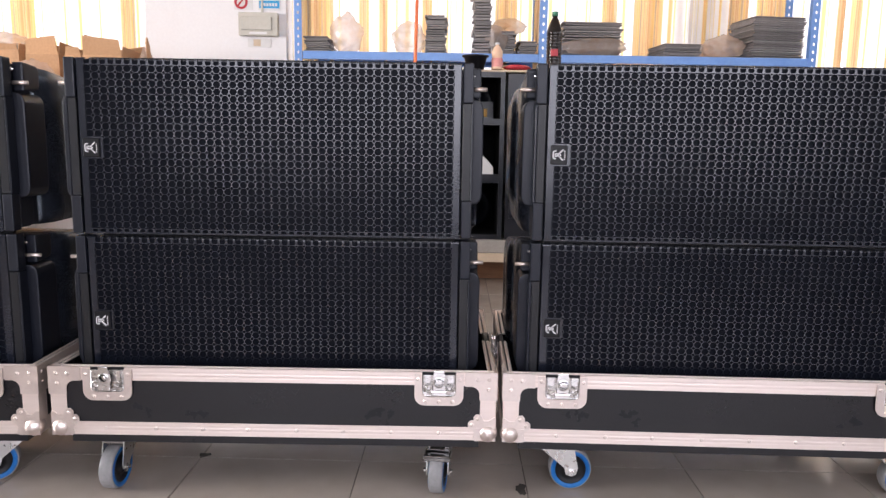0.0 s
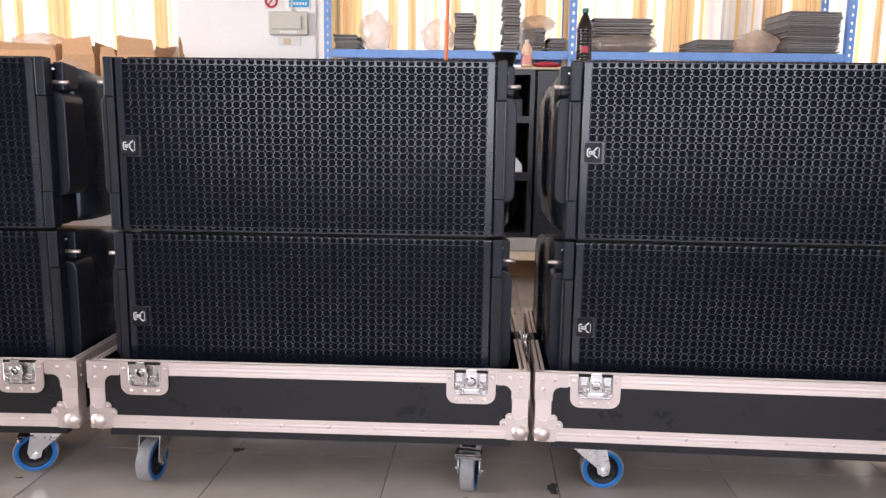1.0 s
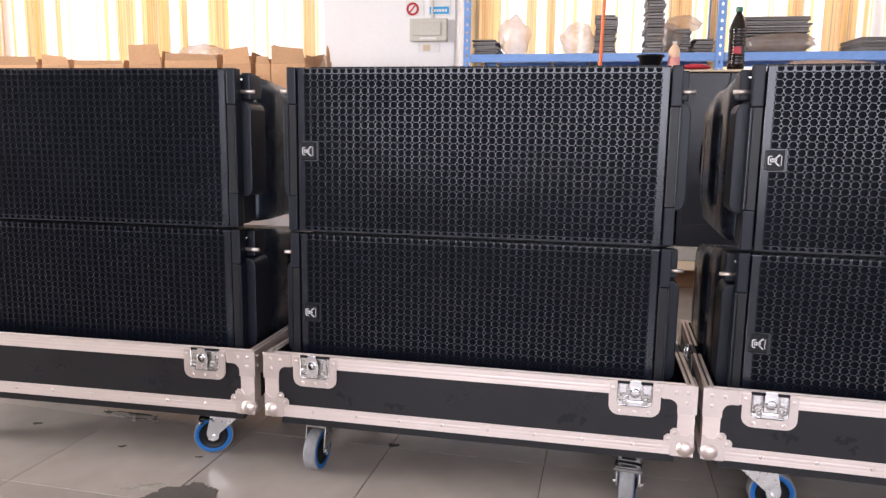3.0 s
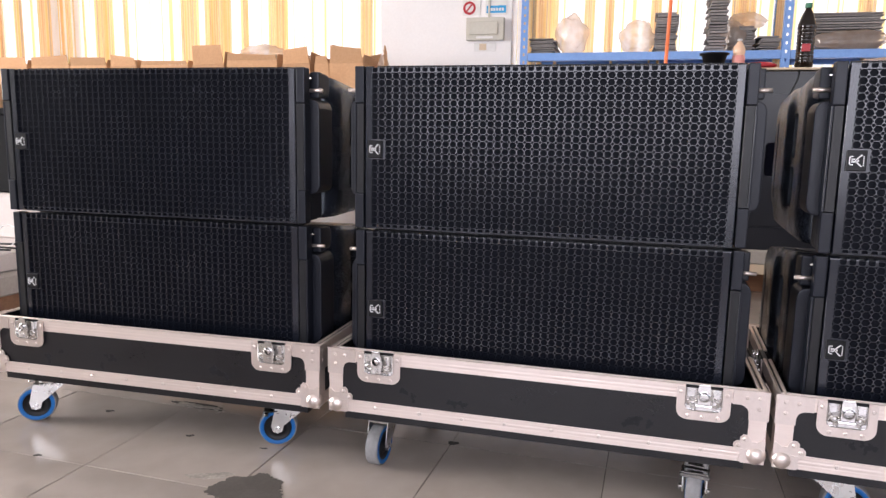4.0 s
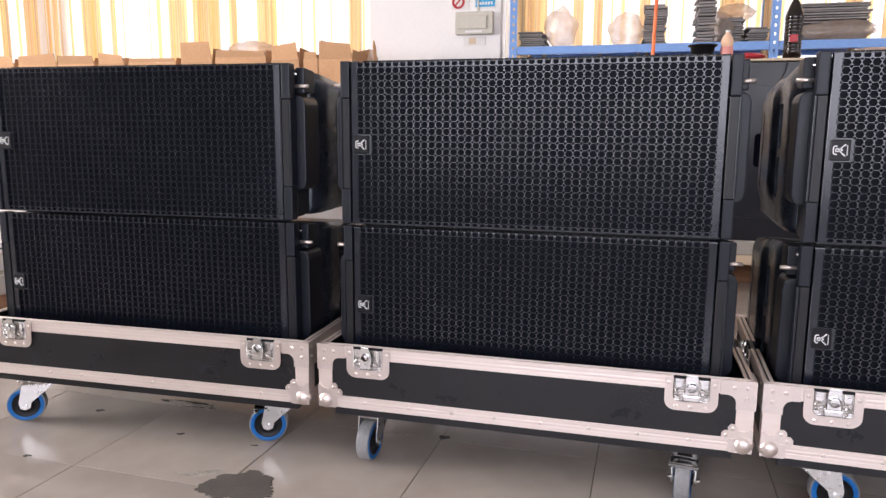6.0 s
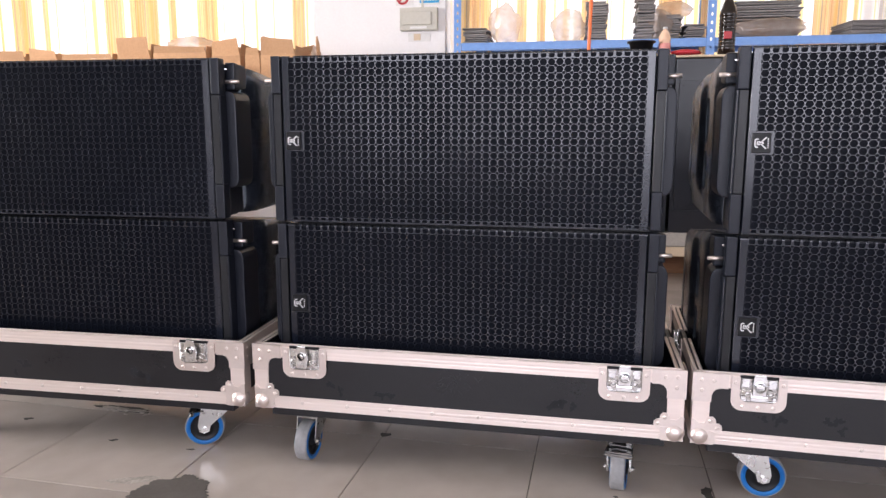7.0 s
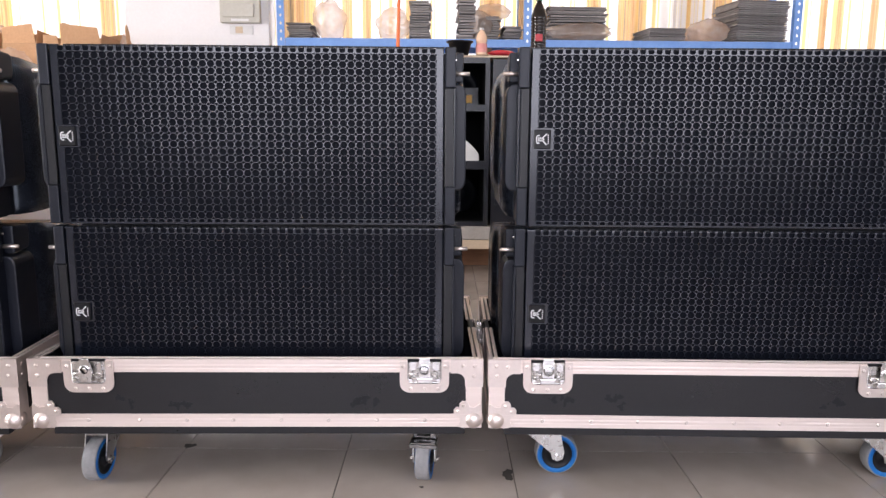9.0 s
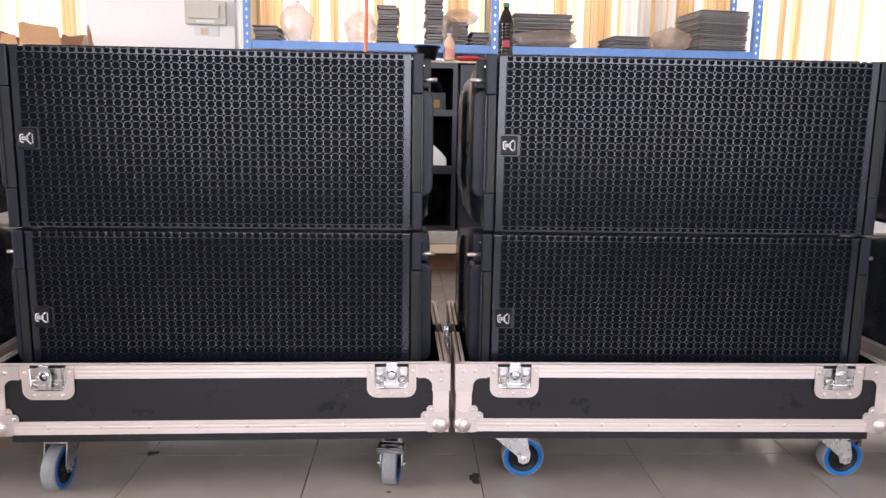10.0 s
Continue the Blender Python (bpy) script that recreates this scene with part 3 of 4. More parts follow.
cabB = thing("speaker_cabinet", pose(1.03, 2.44, 0.2745) @ Matrix.Diagonal((1, 1, 1.026, 1)), "plain black speaker cabinet with a recessed grip", "speaker cabinet")
part("body", box(-0.32, 0.45, 0.012, 0.55, 0, 0.88, 0.006), BLACKBOX, cabB)
front = grid_solid([-0.30, -0.225, -0.14, 0.42], [0.12, 0.37, 0.54, 0.77], {(1, 1)}, "y", 0, 0.0115)
soften(front, 1, [(-0.225, 0.37), (-0.225, 0.54), (-0.14, 0.37), (-0.14, 0.54)], 0.026)
part("panel", front, BLACKBOX, cabB)
part("edge", grid_solid([-0.32, -0.303, 0.423, 0.45], [0, 0.117, 0.773, 0.88], {(1, 1)}, "y", 0.003, 0.0117), BLACKBOX, cabB)
part("grip", box(-0.222, -0.143, 0.009, 0.0116, 0.373, 0.537, 0.001), FOAM, cabB, "dark recessed grip")
for sx, sz in ((-0.28, 0.14), (-0.28, 0.75), (-0.12, 0.14), (-0.12, 0.75), (-0.18, 0.33), (-0.18, 0.56)):
    part("screw", rod((sx, -0.002, sz), (sx, 0.004, sz), 0.005, seg=8), HUB, cabB)

wire = [(0.93 + 0.006 * math.sin(k * 1.1) - 0.0055 * k, 2.432 - 0.002 * math.sin(k * 0.7), 1.182 - 0.026 * k) for k in range(9)]
tagged(new("hanging_cable", to_mesh("hanging_cable", tube(wire, 0.0028, 6), CABLE, True)), "thin black cable hanging down a cabinet front", "cable")
sheetc = new("cardboard_sheet", to_mesh("cardboard_sheet", box(-0.44, 0.75, 0, 0.42, 0, 0.012, 0.003), CARD_IN))
sheetc.matrix_basis = pose(0.75, 2.46, 1.187)
tagged(sheetc, "pale cardboard sheet lying on the cabinets", "cardboard")


def bottle(name, m, h, r, liquid, cap, label, wrap, ribs, band):
    b = thing(name, m, label, "bottle")
    prof = [(r * 0.8, 0), (r, 0.02 * h), (r * 0.97, 0.10 * h)]
    if ribs:
        for k in range(9):
            z = 0.12 + 0.055 * k
            prof += [(r * 0.99, z * h), (r * 0.90, (z + 0.022) * h), (r * 0.99, (z + 0.045) * h)]
    else:
        prof += [(r * 0.9, 0.28 * h), (r * 0.9, 0.45 * h), (r, 0.52 * h)]
    prof += [(r * 0.98, 0.66 * h), (r * 0.8, 0.75 * h), (r * 0.5, 0.86 * h), (r * 0.32, 0.90 * h), (r * 0.32, 0.94 * h)]
    part("body", lathe(prof, 24), liquid, b, smooth=True)
    part("cap", lathe([(r * 0.38, 0.925 * h), (r * 0.40, 0.93 * h), (r * 0.40, 0.995 * h), (r * 0.36, h)], 18), cap, b, "screw cap")
    if wrap and ribs:
        part("label_patch", box(-0.022, 0.016, -r * 1.06, -r * 0.80, band[0] * h, band[1] * h, 0.003), wrap, b, "small red printed label")
    elif wrap:
        part("label_band", lathe([(r * 0.99, band[0] * h), (r * 1.02, (band[0] + 0.01) * h), (r * 1.02, (band[1] - 0.01) * h), (r * 0.99, band[1] * h)], 24, hollow=True), wrap, b, "printed red band")
    return b


bottle("drink_bottle", pose(0.957, 2.50, 1.2), 0.312, 0.043, COLA, GREENCAP, "ribbed dark drink bottle with a green cap", RED, True, (0.24, 0.36))
bottle("juice_bottle", pose(0.647, 2.47, 1.2), 0.142, 0.030, PEACH, PAPER, "small peach-coloured drink bottle with a white cap", PINK, False, (0.10, 0.42))
cup = thing("black_tub", pose(0.53, 2.47, 1.2), "black tapered plastic tub", "tub")
part("tub_wall", lathe([(0.045, 0), (0.062, 0.062), (0.072, 0.064), (0.072, 0.072), (0.058, 0.072), (0.042, 0.006)], 28), HUB, cup, smooth=True)
red = new("red_pouch", to_mesh("red_pouch", crumpled(0.075, 0.05, 0.016, 12, 0.15, 3), RED, True))
red.matrix_basis = pose(0.76, 2.50, 1.199)
tagged(red, "flat red pouch lying on the cardboard sheet", "pouch")
film2 = new("plastic_film", to_mesh("plastic_film", crumpled(0.22, 0.06, 0.03, 15, 0.2, 4), FILM))
film2.matrix_basis = pose(1.45, 2.62, 1.199)
tagged(film2, "loose crumpled clear film on the cardboard sheet", "film")

# ---- work bench with cardboard boxes by the windows ----
bench = thing("work_bench", pose(0, 0, 0), "long wooden work bench below the windows", "bench")
part("bench_top", box(-5.6, -1.36, 2.55, 3.3, 0.93, 0.97, 0.004), TABLEWOOD, bench)
for bx in (-5.5, -4.0, -2.6, -1.46):
    for by in (2.6, 3.2):
        part("leg", box(bx, bx + 0.06, by, by + 0.06, 0, 0.93, 0.003), TABLEWOOD, bench)


def carton(x0, x1, y0, y1, h, flaps, seed, base=0.971):
    """An open box; flaps: for each of front, back, left and right its length and its lean in degrees."""
    rnd = random.Random(seed)
    w, d, t = (x1 - x0) / 2, (y1 - y0) / 2, 0.004
    c = thing("cardboard_box", pose((x0 + x1) / 2, (y0 + y1) / 2, base, 0, 0, rnd.uniform(-2, 2)), "open brown cardboard box with raised flaps", "box", "cardboard boxes")
    part("box_wall", grid_solid([-w, -w + t, w - t, w], [-d, -d + t, d - t, d], {(1, 1)}, "z", 0, h), CARD, c)
    part("box_bottom", box(-w + t, w - t, -d + t, d - t, 0.001, 0.006), CARD, c)
    for side, (length, lean) in zip(("front", "back", "left", "right"), flaps):
        if not length:
            continue
        half = w if side in ("front", "back") else d
        m = {"front": pose(0, -d + 0.002, h + 0.001, lean, 0, 0), "back": pose(0, d - 0.002, h + 0.001, -lean, 0, 180), "left": pose(-w + 0.002, 0, h + 0.001, 0, 0, -90) @ pose(0, 0, 0, lean), "right": pose(w - 0.002, 0, h + 0.001, 0, 0, 90) @ pose(0, 0, 0, lean)}[side]
        part("flap", prism([(-half + 0.004, 0), (half - 0.004, 0), (half - 0.012, length * rnd.uniform(0.55, 1.0)), (-half + 0.012, length * rnd.uniform(0.75, 1.05))], "y", -0.002, 0.002), CARD, c, m=m)
    return c


F = lambda a, b, c, d: ((a, 8), (b, 4), (c, -6), (d, 5))
cartons = [
    (-4.95, -4.62, 0.315, F(0.10, 0.08, 0.07, 0.08)), (-4.58, -4.22, 0.315, F(0.07, 0.07, 0.06, 0.06)),
    (-4.19, -3.86, 0.315, F(0.08, 0.06, 0.06, 0.07)), (-3.84, -3.52, 0.315, F(0.07, 0.06, 0.08, 0.05)),
    (-3.49, -3.27, 0.315, F(0.085, 0.03, 0.07, 0.04)), (-3.24, -2.86, 0.315, F(0.03, 0.035, 0.02, 0.03)),
    (-2.82, -2.58, 0.315, F(0.14, 0.06, 0.10, 0.10)), (-2.55, -2.17, 0.34, F(0.05, 0.10, 0.05, 0.05)),
    (-2.13, -1.93, 0.315, F(0.11, 0.09, 0.09, 0.08)), (-1.90, -1.80, 0.315, F(0.06, 0.09, 0.05, 0.02)),
    (-1.795, -1.56, 0.315, F(0.12, 0.10, 0.13, 0.06)),
]
for k, (a, b, h, fl) in enumerate(cartons):
    carton(a, b, 2.86, 3.24, h, fl, k)
tall = carton(-4.3, -3.72, 2.0, 2.5, 1.10, ((0.04, 80), (0, 0), (0, 0), (0, 0)), 31, 0.0)
tagged(tall, "tall brown cardboard box with faint handwriting")
for k in range(4):
    part("writing_bar", box(-0.12 + 0.07 * k, -0.10 + 0.07 * k, -0.2522, -0.2504, 0.99, 1.05), DIRT, tall, "illegible pen mark")
bag(-2.36, 3.05, 1.31, 0.17, 0.12, 0.06, 21, "crumpled clear film spilling out of a cardboard box")
bag(-1.50, 3.08, 0.972, 0.05, 0.07, 0.185, 22, "white film bag standing on the bench")
bag(-2.02, 2.72, 0.972, 0.12, 0.08, 0.135, 23, "crumpled pinkish film bag on the bench before the boxes")
lone = new("cardboard_strip", to_mesh("cardboard_strip", prism([(0, 0), (0.05, 0), (0.045, 0.40), (0.02, 0.445), (0.0, 0.41)], "x", -0.004, 0.004), CARD))
lone.matrix_basis = pose(-1.44, 3.0, 0.971, 0, -4, 0)
tagged(lone, "upright strip of brown cardboard leaning by the boxes", "cardboard")

# ---- by the far left: packed cabinet, foam boards and cables ----
foam_low = new("foam_board", to_mesh("foam_board", box(-0.85, 0.22, -0.42, 0.80, 0, 0.08, 0.006), STYRO))
foam_low.matrix_basis = pose(-2.55, 1.1, 0.226)
tagged(foam_low, "thick off-white foam board lying on the platform", "foam board")
foam_hi = new("foam_block", to_mesh("foam_block", box(-0.85, 0.20, 0.05, 0.75, 0, 0.21, 0.008), STYRO))
foam_hi.matrix_basis = pose(-2.55, 1.1, 0.3065)
tagged(foam_hi, "off-white foam block stacked on a foam board", "foam block")
bk = thing("packed_cabinet", pose(-2.95, 1.5, 0.5175), "black speaker cabinet resting on white foam", "speaker cabinet")
part("body", box(-0.42, 0.42, -0.30, 0.3, 0, 0.37, 0.008), DULL, bk)
part("lid", box(-0.43, 0.43, -0.31, 0.31, 0.371, 0.40, 0.004), DULL, bk)
rc = random.Random(5)
for k in range(4):
    pts = [(-2.72 + 0.13 * i + rc.uniform(-0.02, 0.02), 0.78 + 0.05 * k + rc.uniform(-0.03, 0.03), 0.312 + 0.004 * k) for i in range(4)]
    tagged(new("cable", to_mesh("cable", tube(pts, 0.0045, 6), CABLE if k else PAPER, True)), "loose cable lying on the foam board", "cable", "cables")
loop = [(-2.42 + 0.06 * math.cos(a), 0.9 + 0.02 * math.sin(a), 0.36 + 0.05 * math.sin(a)) for a in [k * 0.55 - 1.2 for k in range(9)]]
tagged(new("cable_loop", to_mesh("cable_loop", tube(loop, 0.003, 6), PAPER, True)), "thin white cable loop standing on the foam board", "cable", "cables")
tape = tagged(new("tape_roll", to_mesh("tape_roll", lathe([(0.015, 0), (0.03, 0), (0.03, 0.02), (0.015, 0.02)], 20, hollow=True), BLUE_TAPE, True)), "small roll of blue tape on the foam board", "tape")
tape.matrix_basis = pose(-2.46, 0.83, 0.307)

# ---- line array loudspeakers ----
HW, SH, SD = 0.439, 0.381, 0.52       # half width of the front, height of the front, depth


def grille_mesh():
    cells = []
    pw, phh = 0.0173, 0.0153
    c = 0.0034
    cw, ch = pw / 2, phh / 2
    outer = []
    for sx, sz in ((1, 1), (-1, 1), (-1, -1), (1, -1)):
        outer += [(sx * cw, sz * (ch - c)), (sx * (cw - c * 0.72), sz * (ch - c * 0.72)), (sx * (cw - c), sz * ch)]
    hole = [(0.0082 * math.cos(k * math.pi / 3), 0.0082 * math.sin(k * math.pi / 3)) for k in range(6)]
    cols, rows = 46, 23
    x0, z0 = -cols * pw / 2, 0.0125
    for j in range(rows):
        for i in range(cols):
            x, z = x0 + (i + 0.5) * pw, z0 + (j + 0.5) * phh
            if i < 2 and 10 <= j <= 12:
                continue
            cells.append((x, z, "hex", outer, hole))
    lip = 0.0105
    top = z0 + rows * phh
    so = [(-cw, -lip / 2), (0, -lip / 2), (cw, -lip / 2), (cw, 0), (cw, lip / 2), (0, lip / 2), (-cw, lip / 2), (-cw, 0)]
    sh = [(-0.0060, 0.0047), (0.0060, 0.0047), (0.0060, -0.001), (0.0036, -0.0040), (-0.0036, -0.0040), (-0.0060, -0.001)]
    for i in range(cols):
        x = x0 + (i + 0.5) * pw
        cells.append((x, top + lip / 2, "slot", so, sh))
        cells.append((x, z0 - lip / 2, "slot_low", so, [(u * 0.9, 0.0012 - v * 0.72) for u, v in sh]))
    return perforated("grille", GRILLE, cells, 0.0022), x0, z0, top, pw, phh, lip


GR, GX0, GZ0, GTOP, PW, PH, LIP = grille_mesh()


def teeth():
    bm = bmesh.new()
    prof = [(0.0, 0.0), (0.0002, 0.0016), (0.0012, 0.0033), (0.003, 0.0042), (0.0116, 0.0044), (0.0116, 0.0028), (0.004, 0.0026), (0.0024, 0.0012), (0.0022, 0.0)]
    for k in range(47):
        x = GX0 + k * PW
        a, b = max(x - 0.0027, GX0 - 0.0155), min(x + 0.0027, 0.4135)
        if k == 0:
            a = -0.4135
        if k == 46:
            b = 0.4135
        prism(prof, "x", a, b, bm)
    return to_mesh("grille_fold", bm, GRILLE)


TEETH = teeth()


def speaker(m):
    s = thing("line_array_speaker", m, "black line array loudspeaker with a honeycomb steel grille", "loudspeaker", "line array loudspeakers")
    # wedge-shaped cabinet: lower at the back, with a narrower front part between the cheeks
    low = lambda y: 0.003 + 0.006 * max(0.0, y - 0.03) / 0.45 + (0.012 if y > 0.505 else 0.0)
    high = lambda y: SH - 0.003 - 0.044 * max(0.0, y - 0.03) / 0.43 - (0.016 if y > 0.505 else 0.0)
    ys = (0.012, 0.10, 0.49, 0.52)
    part("cabinet", prism([(y, low(y)) for y in ys] + [(y, high(y)) for y in reversed(ys)], "x", -0.404, 0.404, r=0.003), BLACKBOX, s)
    part("baffle_foam", box(-0.412, 0.412, 0.0055, 0.0118, 0.006, SH - 0.006), BAFFLE, s, "black foam behind the grille")
    g = part("grille", GR, GRILLE, s, "black coated steel grille with hexagonal holes")
    # plain rims of the grille sheet and its folded top and bottom
    xl = -GX0
    for sx in (-1, 1):
        rim = prism([(sx * xl, 0.0), (sx * 0.4115, 0.0006), (sx * 0.4135, 0.0026), (sx * 0.4135, 0.0110), (sx * 0.4105, 0.0110), (sx * 0.4105, 0.0028), (sx * xl, 0.0022)], "z", GZ0 - LIP, GTOP + LIP)
        part("grille_rim", rim, GRILLE, g)
    # teeth between the upper slots, bent back over the edge; a plain fold below
    part("grille_fold", TEETH, GRILLE, g, m=pose(0, 0, GTOP + LIP))
    part("grille_fold", box(-0.4135, 0.4135, 0.0006, 0.012, GZ0 - LIP - 0.0012, GZ0 - LIP - 0.0001), GRILLE, g)
    part("logo_field", box(GX0, GX0 + 2 * PW, 0.0, 0.0022, GZ0 + 10 * PH, GZ0 + 13 * PH), GRILLE, g)
    # badge with plain white marks
    cx, cz = GX0 + PW - 0.007, GZ0 + 11.5 * PH
    badge = part("badge", box(cx - 0.0175, cx + 0.0185, -0.0045, -0.0003, cz - 0.0205, cz + 0.0205, 0.0015), HUB, s, "black badge with white geometric marks")
    marks = bmesh.new()
    for q in ([(-13, -6), (-11, -6), (-11, 6), (-13, 6)], [(-13, 6), (-11, 6), (-9.5, 7), (-5.5, 7), (-5.5, 9), (-10.5, 9)], [(-10.5, -9), (-5.5, -9), (-5.5, -7), (-9.5, -7), (-11, -6), (-13, -6)],
              [(-8.5, -4), (-6.8, -4), (-6.8, 4), (-8.5, 4)], [(-5.5, 1), (-2.5, 1), (-2.5, 4), (-5.5, 4)], [(-5.5, -4), (-2.5, -4), (-2.5, -1), (-5.5, -1)],
              [(-3, 0.4), (-1, 0.4), (10.5, 11), (8.2, 12.2)], [(-3, -0.4), (8.2, -12.2), (10.5, -11), (-1, -0.4)], [(1.6, -2.2), (4.6, -1.2), (4.6, 1.2), (1.6, 2.2)]):
        prism([(cx + u * 0.001, cz + v * 0.001) for u, v in q], "y", -0.0056, -0.0047, marks)
    part("mark", marks, WHITE, badge, "white geometric mark")
    for k in range(5):
        part("writing_bar", box(cx + 0.0118, cx + 0.0136, -0.0055, -0.0047, cz - 0.010 + k * 0.0042, cz - 0.0075 + k * 0.0042), WHITE, badge)
    for sx in (-1, 1):
        S = lambda a, b: sorted((sx * a, sx * b))
        # front bezel in three lengths, the middle one set in
        part("bezel", box(*S(0.4165, HW), -0.0015, 0.03, 0.295, SH - 0.0012, 0.003, 2), CHEEK, s)
        part("bezel", box(*S(0.4165, HW), -0.0015, 0.03, 0.001, 0.084, 0.003, 2), CHEEK, s)
        part("bezel_inset", box(*S(0.4165, HW - 0.004), 0.0, 0.03, 0.0845, 0.2945, 0.001), INSET, s, "fine-textured inset strip")
        part("bezel_edge", box(*S(HW - 0.0038, HW + 0.001), -0.001, 0.03, 0.0845, 0.2945, 0.0012), CHEEK, s)
        # moulded cheek: lug on top, thick column, foot below
        part("cheek_plate", box(*S(0.4045, HW - 0.006), 0.0305, 0.115, 0.006, SH - 0.012, 0.004, 2), CHEEK, s)
        part("lug", prism([(0.044, 0.3085), (0.106, 0.314), (0.112, 0.330), (0.112, SH - 0.022), (0.104, SH - 0.012), (0.044, SH - 0.008)], "x", *S(HW - 0.0058, HW + 0.018), r=0.004), CHEEK, s)
        col = [(HW - 0.0058, 0.073), (HW + 0.012, 0.075), (HW + 0.020, 0.082), (HW + 0.024, 0.094), (HW + 0.024, 0.284), (HW + 0.020, 0.297), (HW + 0.012, 0.304), (HW - 0.0058, 0.306)]
        part("column", prism([(sx * u, v) for u, v in col], "y", 0.0308, 0.1150, r=0.0035), CHEEK, s)
        part("foot_lug", prism([(0.034, 0.006), (0.07, 0.006), (0.086, 0.02), (0.086, 0.066), (0.07, 0.078), (0.034, 0.078)], "x", *S(HW - 0.0058, HW - 0.001), r=0.002), CHEEK, s)
        part("rigging_pin", rod((sx * (HW - 0.004), 0.0375, 0.327), (sx * (HW + 0.031), 0.0375, 0.327), 0.0045, seg=14), NICKEL, s, "bright steel rigging pin", smooth=True)
        part("locking_screw", rod((sx * (HW - 0.004), 0.036, 0.356), (sx * (HW + 0.003), 0.036, 0.356), 0.004, 0.002, 10), STEEL, s, "small steel screw")
        # side of the cabinet: it swells into a carrying grip with two windows in its slope and a long slot in its pad
        ys_f = [0.1155, 0.124, 0.16, 0.20, 0.235, 0.250, 0.271, 0.292, 0.300, 0.308, 0.317, 0.327, 0.345, 0.38, 0.41, 0.440, 0.456, 0.475, 0.49, 0.504, 0.513, 0.52]
        zs_f = [0, 0.012, 0.03, 0.06, 0.10, 0.14, 0.17, 0.19, 0.22, 0.28, 0.34, 0.40, 0.46, 0.52, 0.60, 0.68, 0.76, 0.82, 0.86, 0.90, 0.94, 0.975, 0.99, 1.0]
        wy = [ys_f.index(0.250), ys_f.index(0.271)]
        wz = [j for j in range(len(zs_f) - 1) if 0.19 <= zs_f[j] < 0.46 or 0.52 <= zs_f[j] < 0.82]
        slot = ys_f.index(0.440)
        gone = {(i, j) for i in wy for j in wz} | {(slot, j) for j in range(len(zs_f) - 1) if 0.22 <= zs_f[j] < 0.82}
        flank = grid_solid(ys_f, zs_f, gone, "x", *S(0.4045, HW - 0.002))
        rounded = corner_edges(flank, 0, [(u, v) for u in (0.250, 0.292) for v in (0.19, 0.46, 0.52, 0.82)])
        ends = corner_edges(flank, 0, [(u, v) for u in (0.440, 0.456) for v in (0.22, 0.82)])
        for v in flank.verts:
            y, zn = v.co.y, v.co.z
            if abs(v.co.x) > 0.42:
                pad = 0.62 * step(0.284, 0.330, y) * step(0.06, 0.26, zn) * (1 - 0.3 * step(0.86, 0.99, zn)) * (1 - 0.35 * step(0.488, 0.52, y))
                lip = 0.010 * (1 - step(0.0, 0.035, zn)) + 0.008 * step(0.965, 1.0, zn) + 0.004 * (1 - step(0.1155, 0.13, y))
                v.co.x += sx * (0.021 * step(0.1155, 0.135, y) + 0.022 * pad - lip)
            v.co.z = low(y) + zn * (high(y) - low(y))
        bmesh.ops.recalc_face_normals(flank, faces=flank.faces)
        bmesh.ops.bevel(flank, geom=rounded, offset=0.012, segments=4, affect="EDGES", profile=0.5)
        bmesh.ops.bevel(flank, geom=[e for e in ends if e.is_valid], offset=0.007, segments=3, affect="EDGES", profile=0.5)
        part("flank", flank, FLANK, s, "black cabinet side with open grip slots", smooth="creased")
        part("grip_pan", box(*S(0.4041, 0.4050), 0.235, 0.49, 0.04, 0.32), FOAM, s, "dark inside of the grip")
        for yy, zz in ((0.16, 0.30), (0.16, 0.07), (0.24, 0.19)):
            part("flank_screw", rod((sx * (HW - 0.003), yy, zz), (sx * (HW - 0.0005), yy, zz), 0.0035, seg=8), HUB, s)
    # added black strip that stops light coming through the seam, keeping it dark
    part("seam_light_block", box(-0.402, 0.40, 0.055, 0.07, SH - 0.012, SH + 0.0042), HUB, s)
    return s


STACKS = [(-0.008, 0.060, 0.0), (-1.020, 0.052, 1.9), (1.003, 0.036, -1.75), (2.045, -0.02, -2.5)]
first = None
for n, (sx, sy, turn) in enumerate(STACKS):
    for z, dx, dy, dr in ((0.2100, 0.0, 0.006, 0.0), (0.5957, 0.0, 0.0, 0.15)):
        m = pose(sx + dx, sy + dy, z, 0, 0, turn + dr)
        if first is None:
            first = speaker(m)
        else:
            copy_thing(first, m)

# ---- flight cases on castors ----
CW, CD, CB, CT = 0.4915, 0.60, 0.151, 0.307     # half width, depth, bottom and top of the tray
MESH = {}


def kept(key, build, mat, smooth=False):
    if key not in MESH:
        MESH[key] = to_mesh(key, build(), mat, smooth)
    return MESH[key]


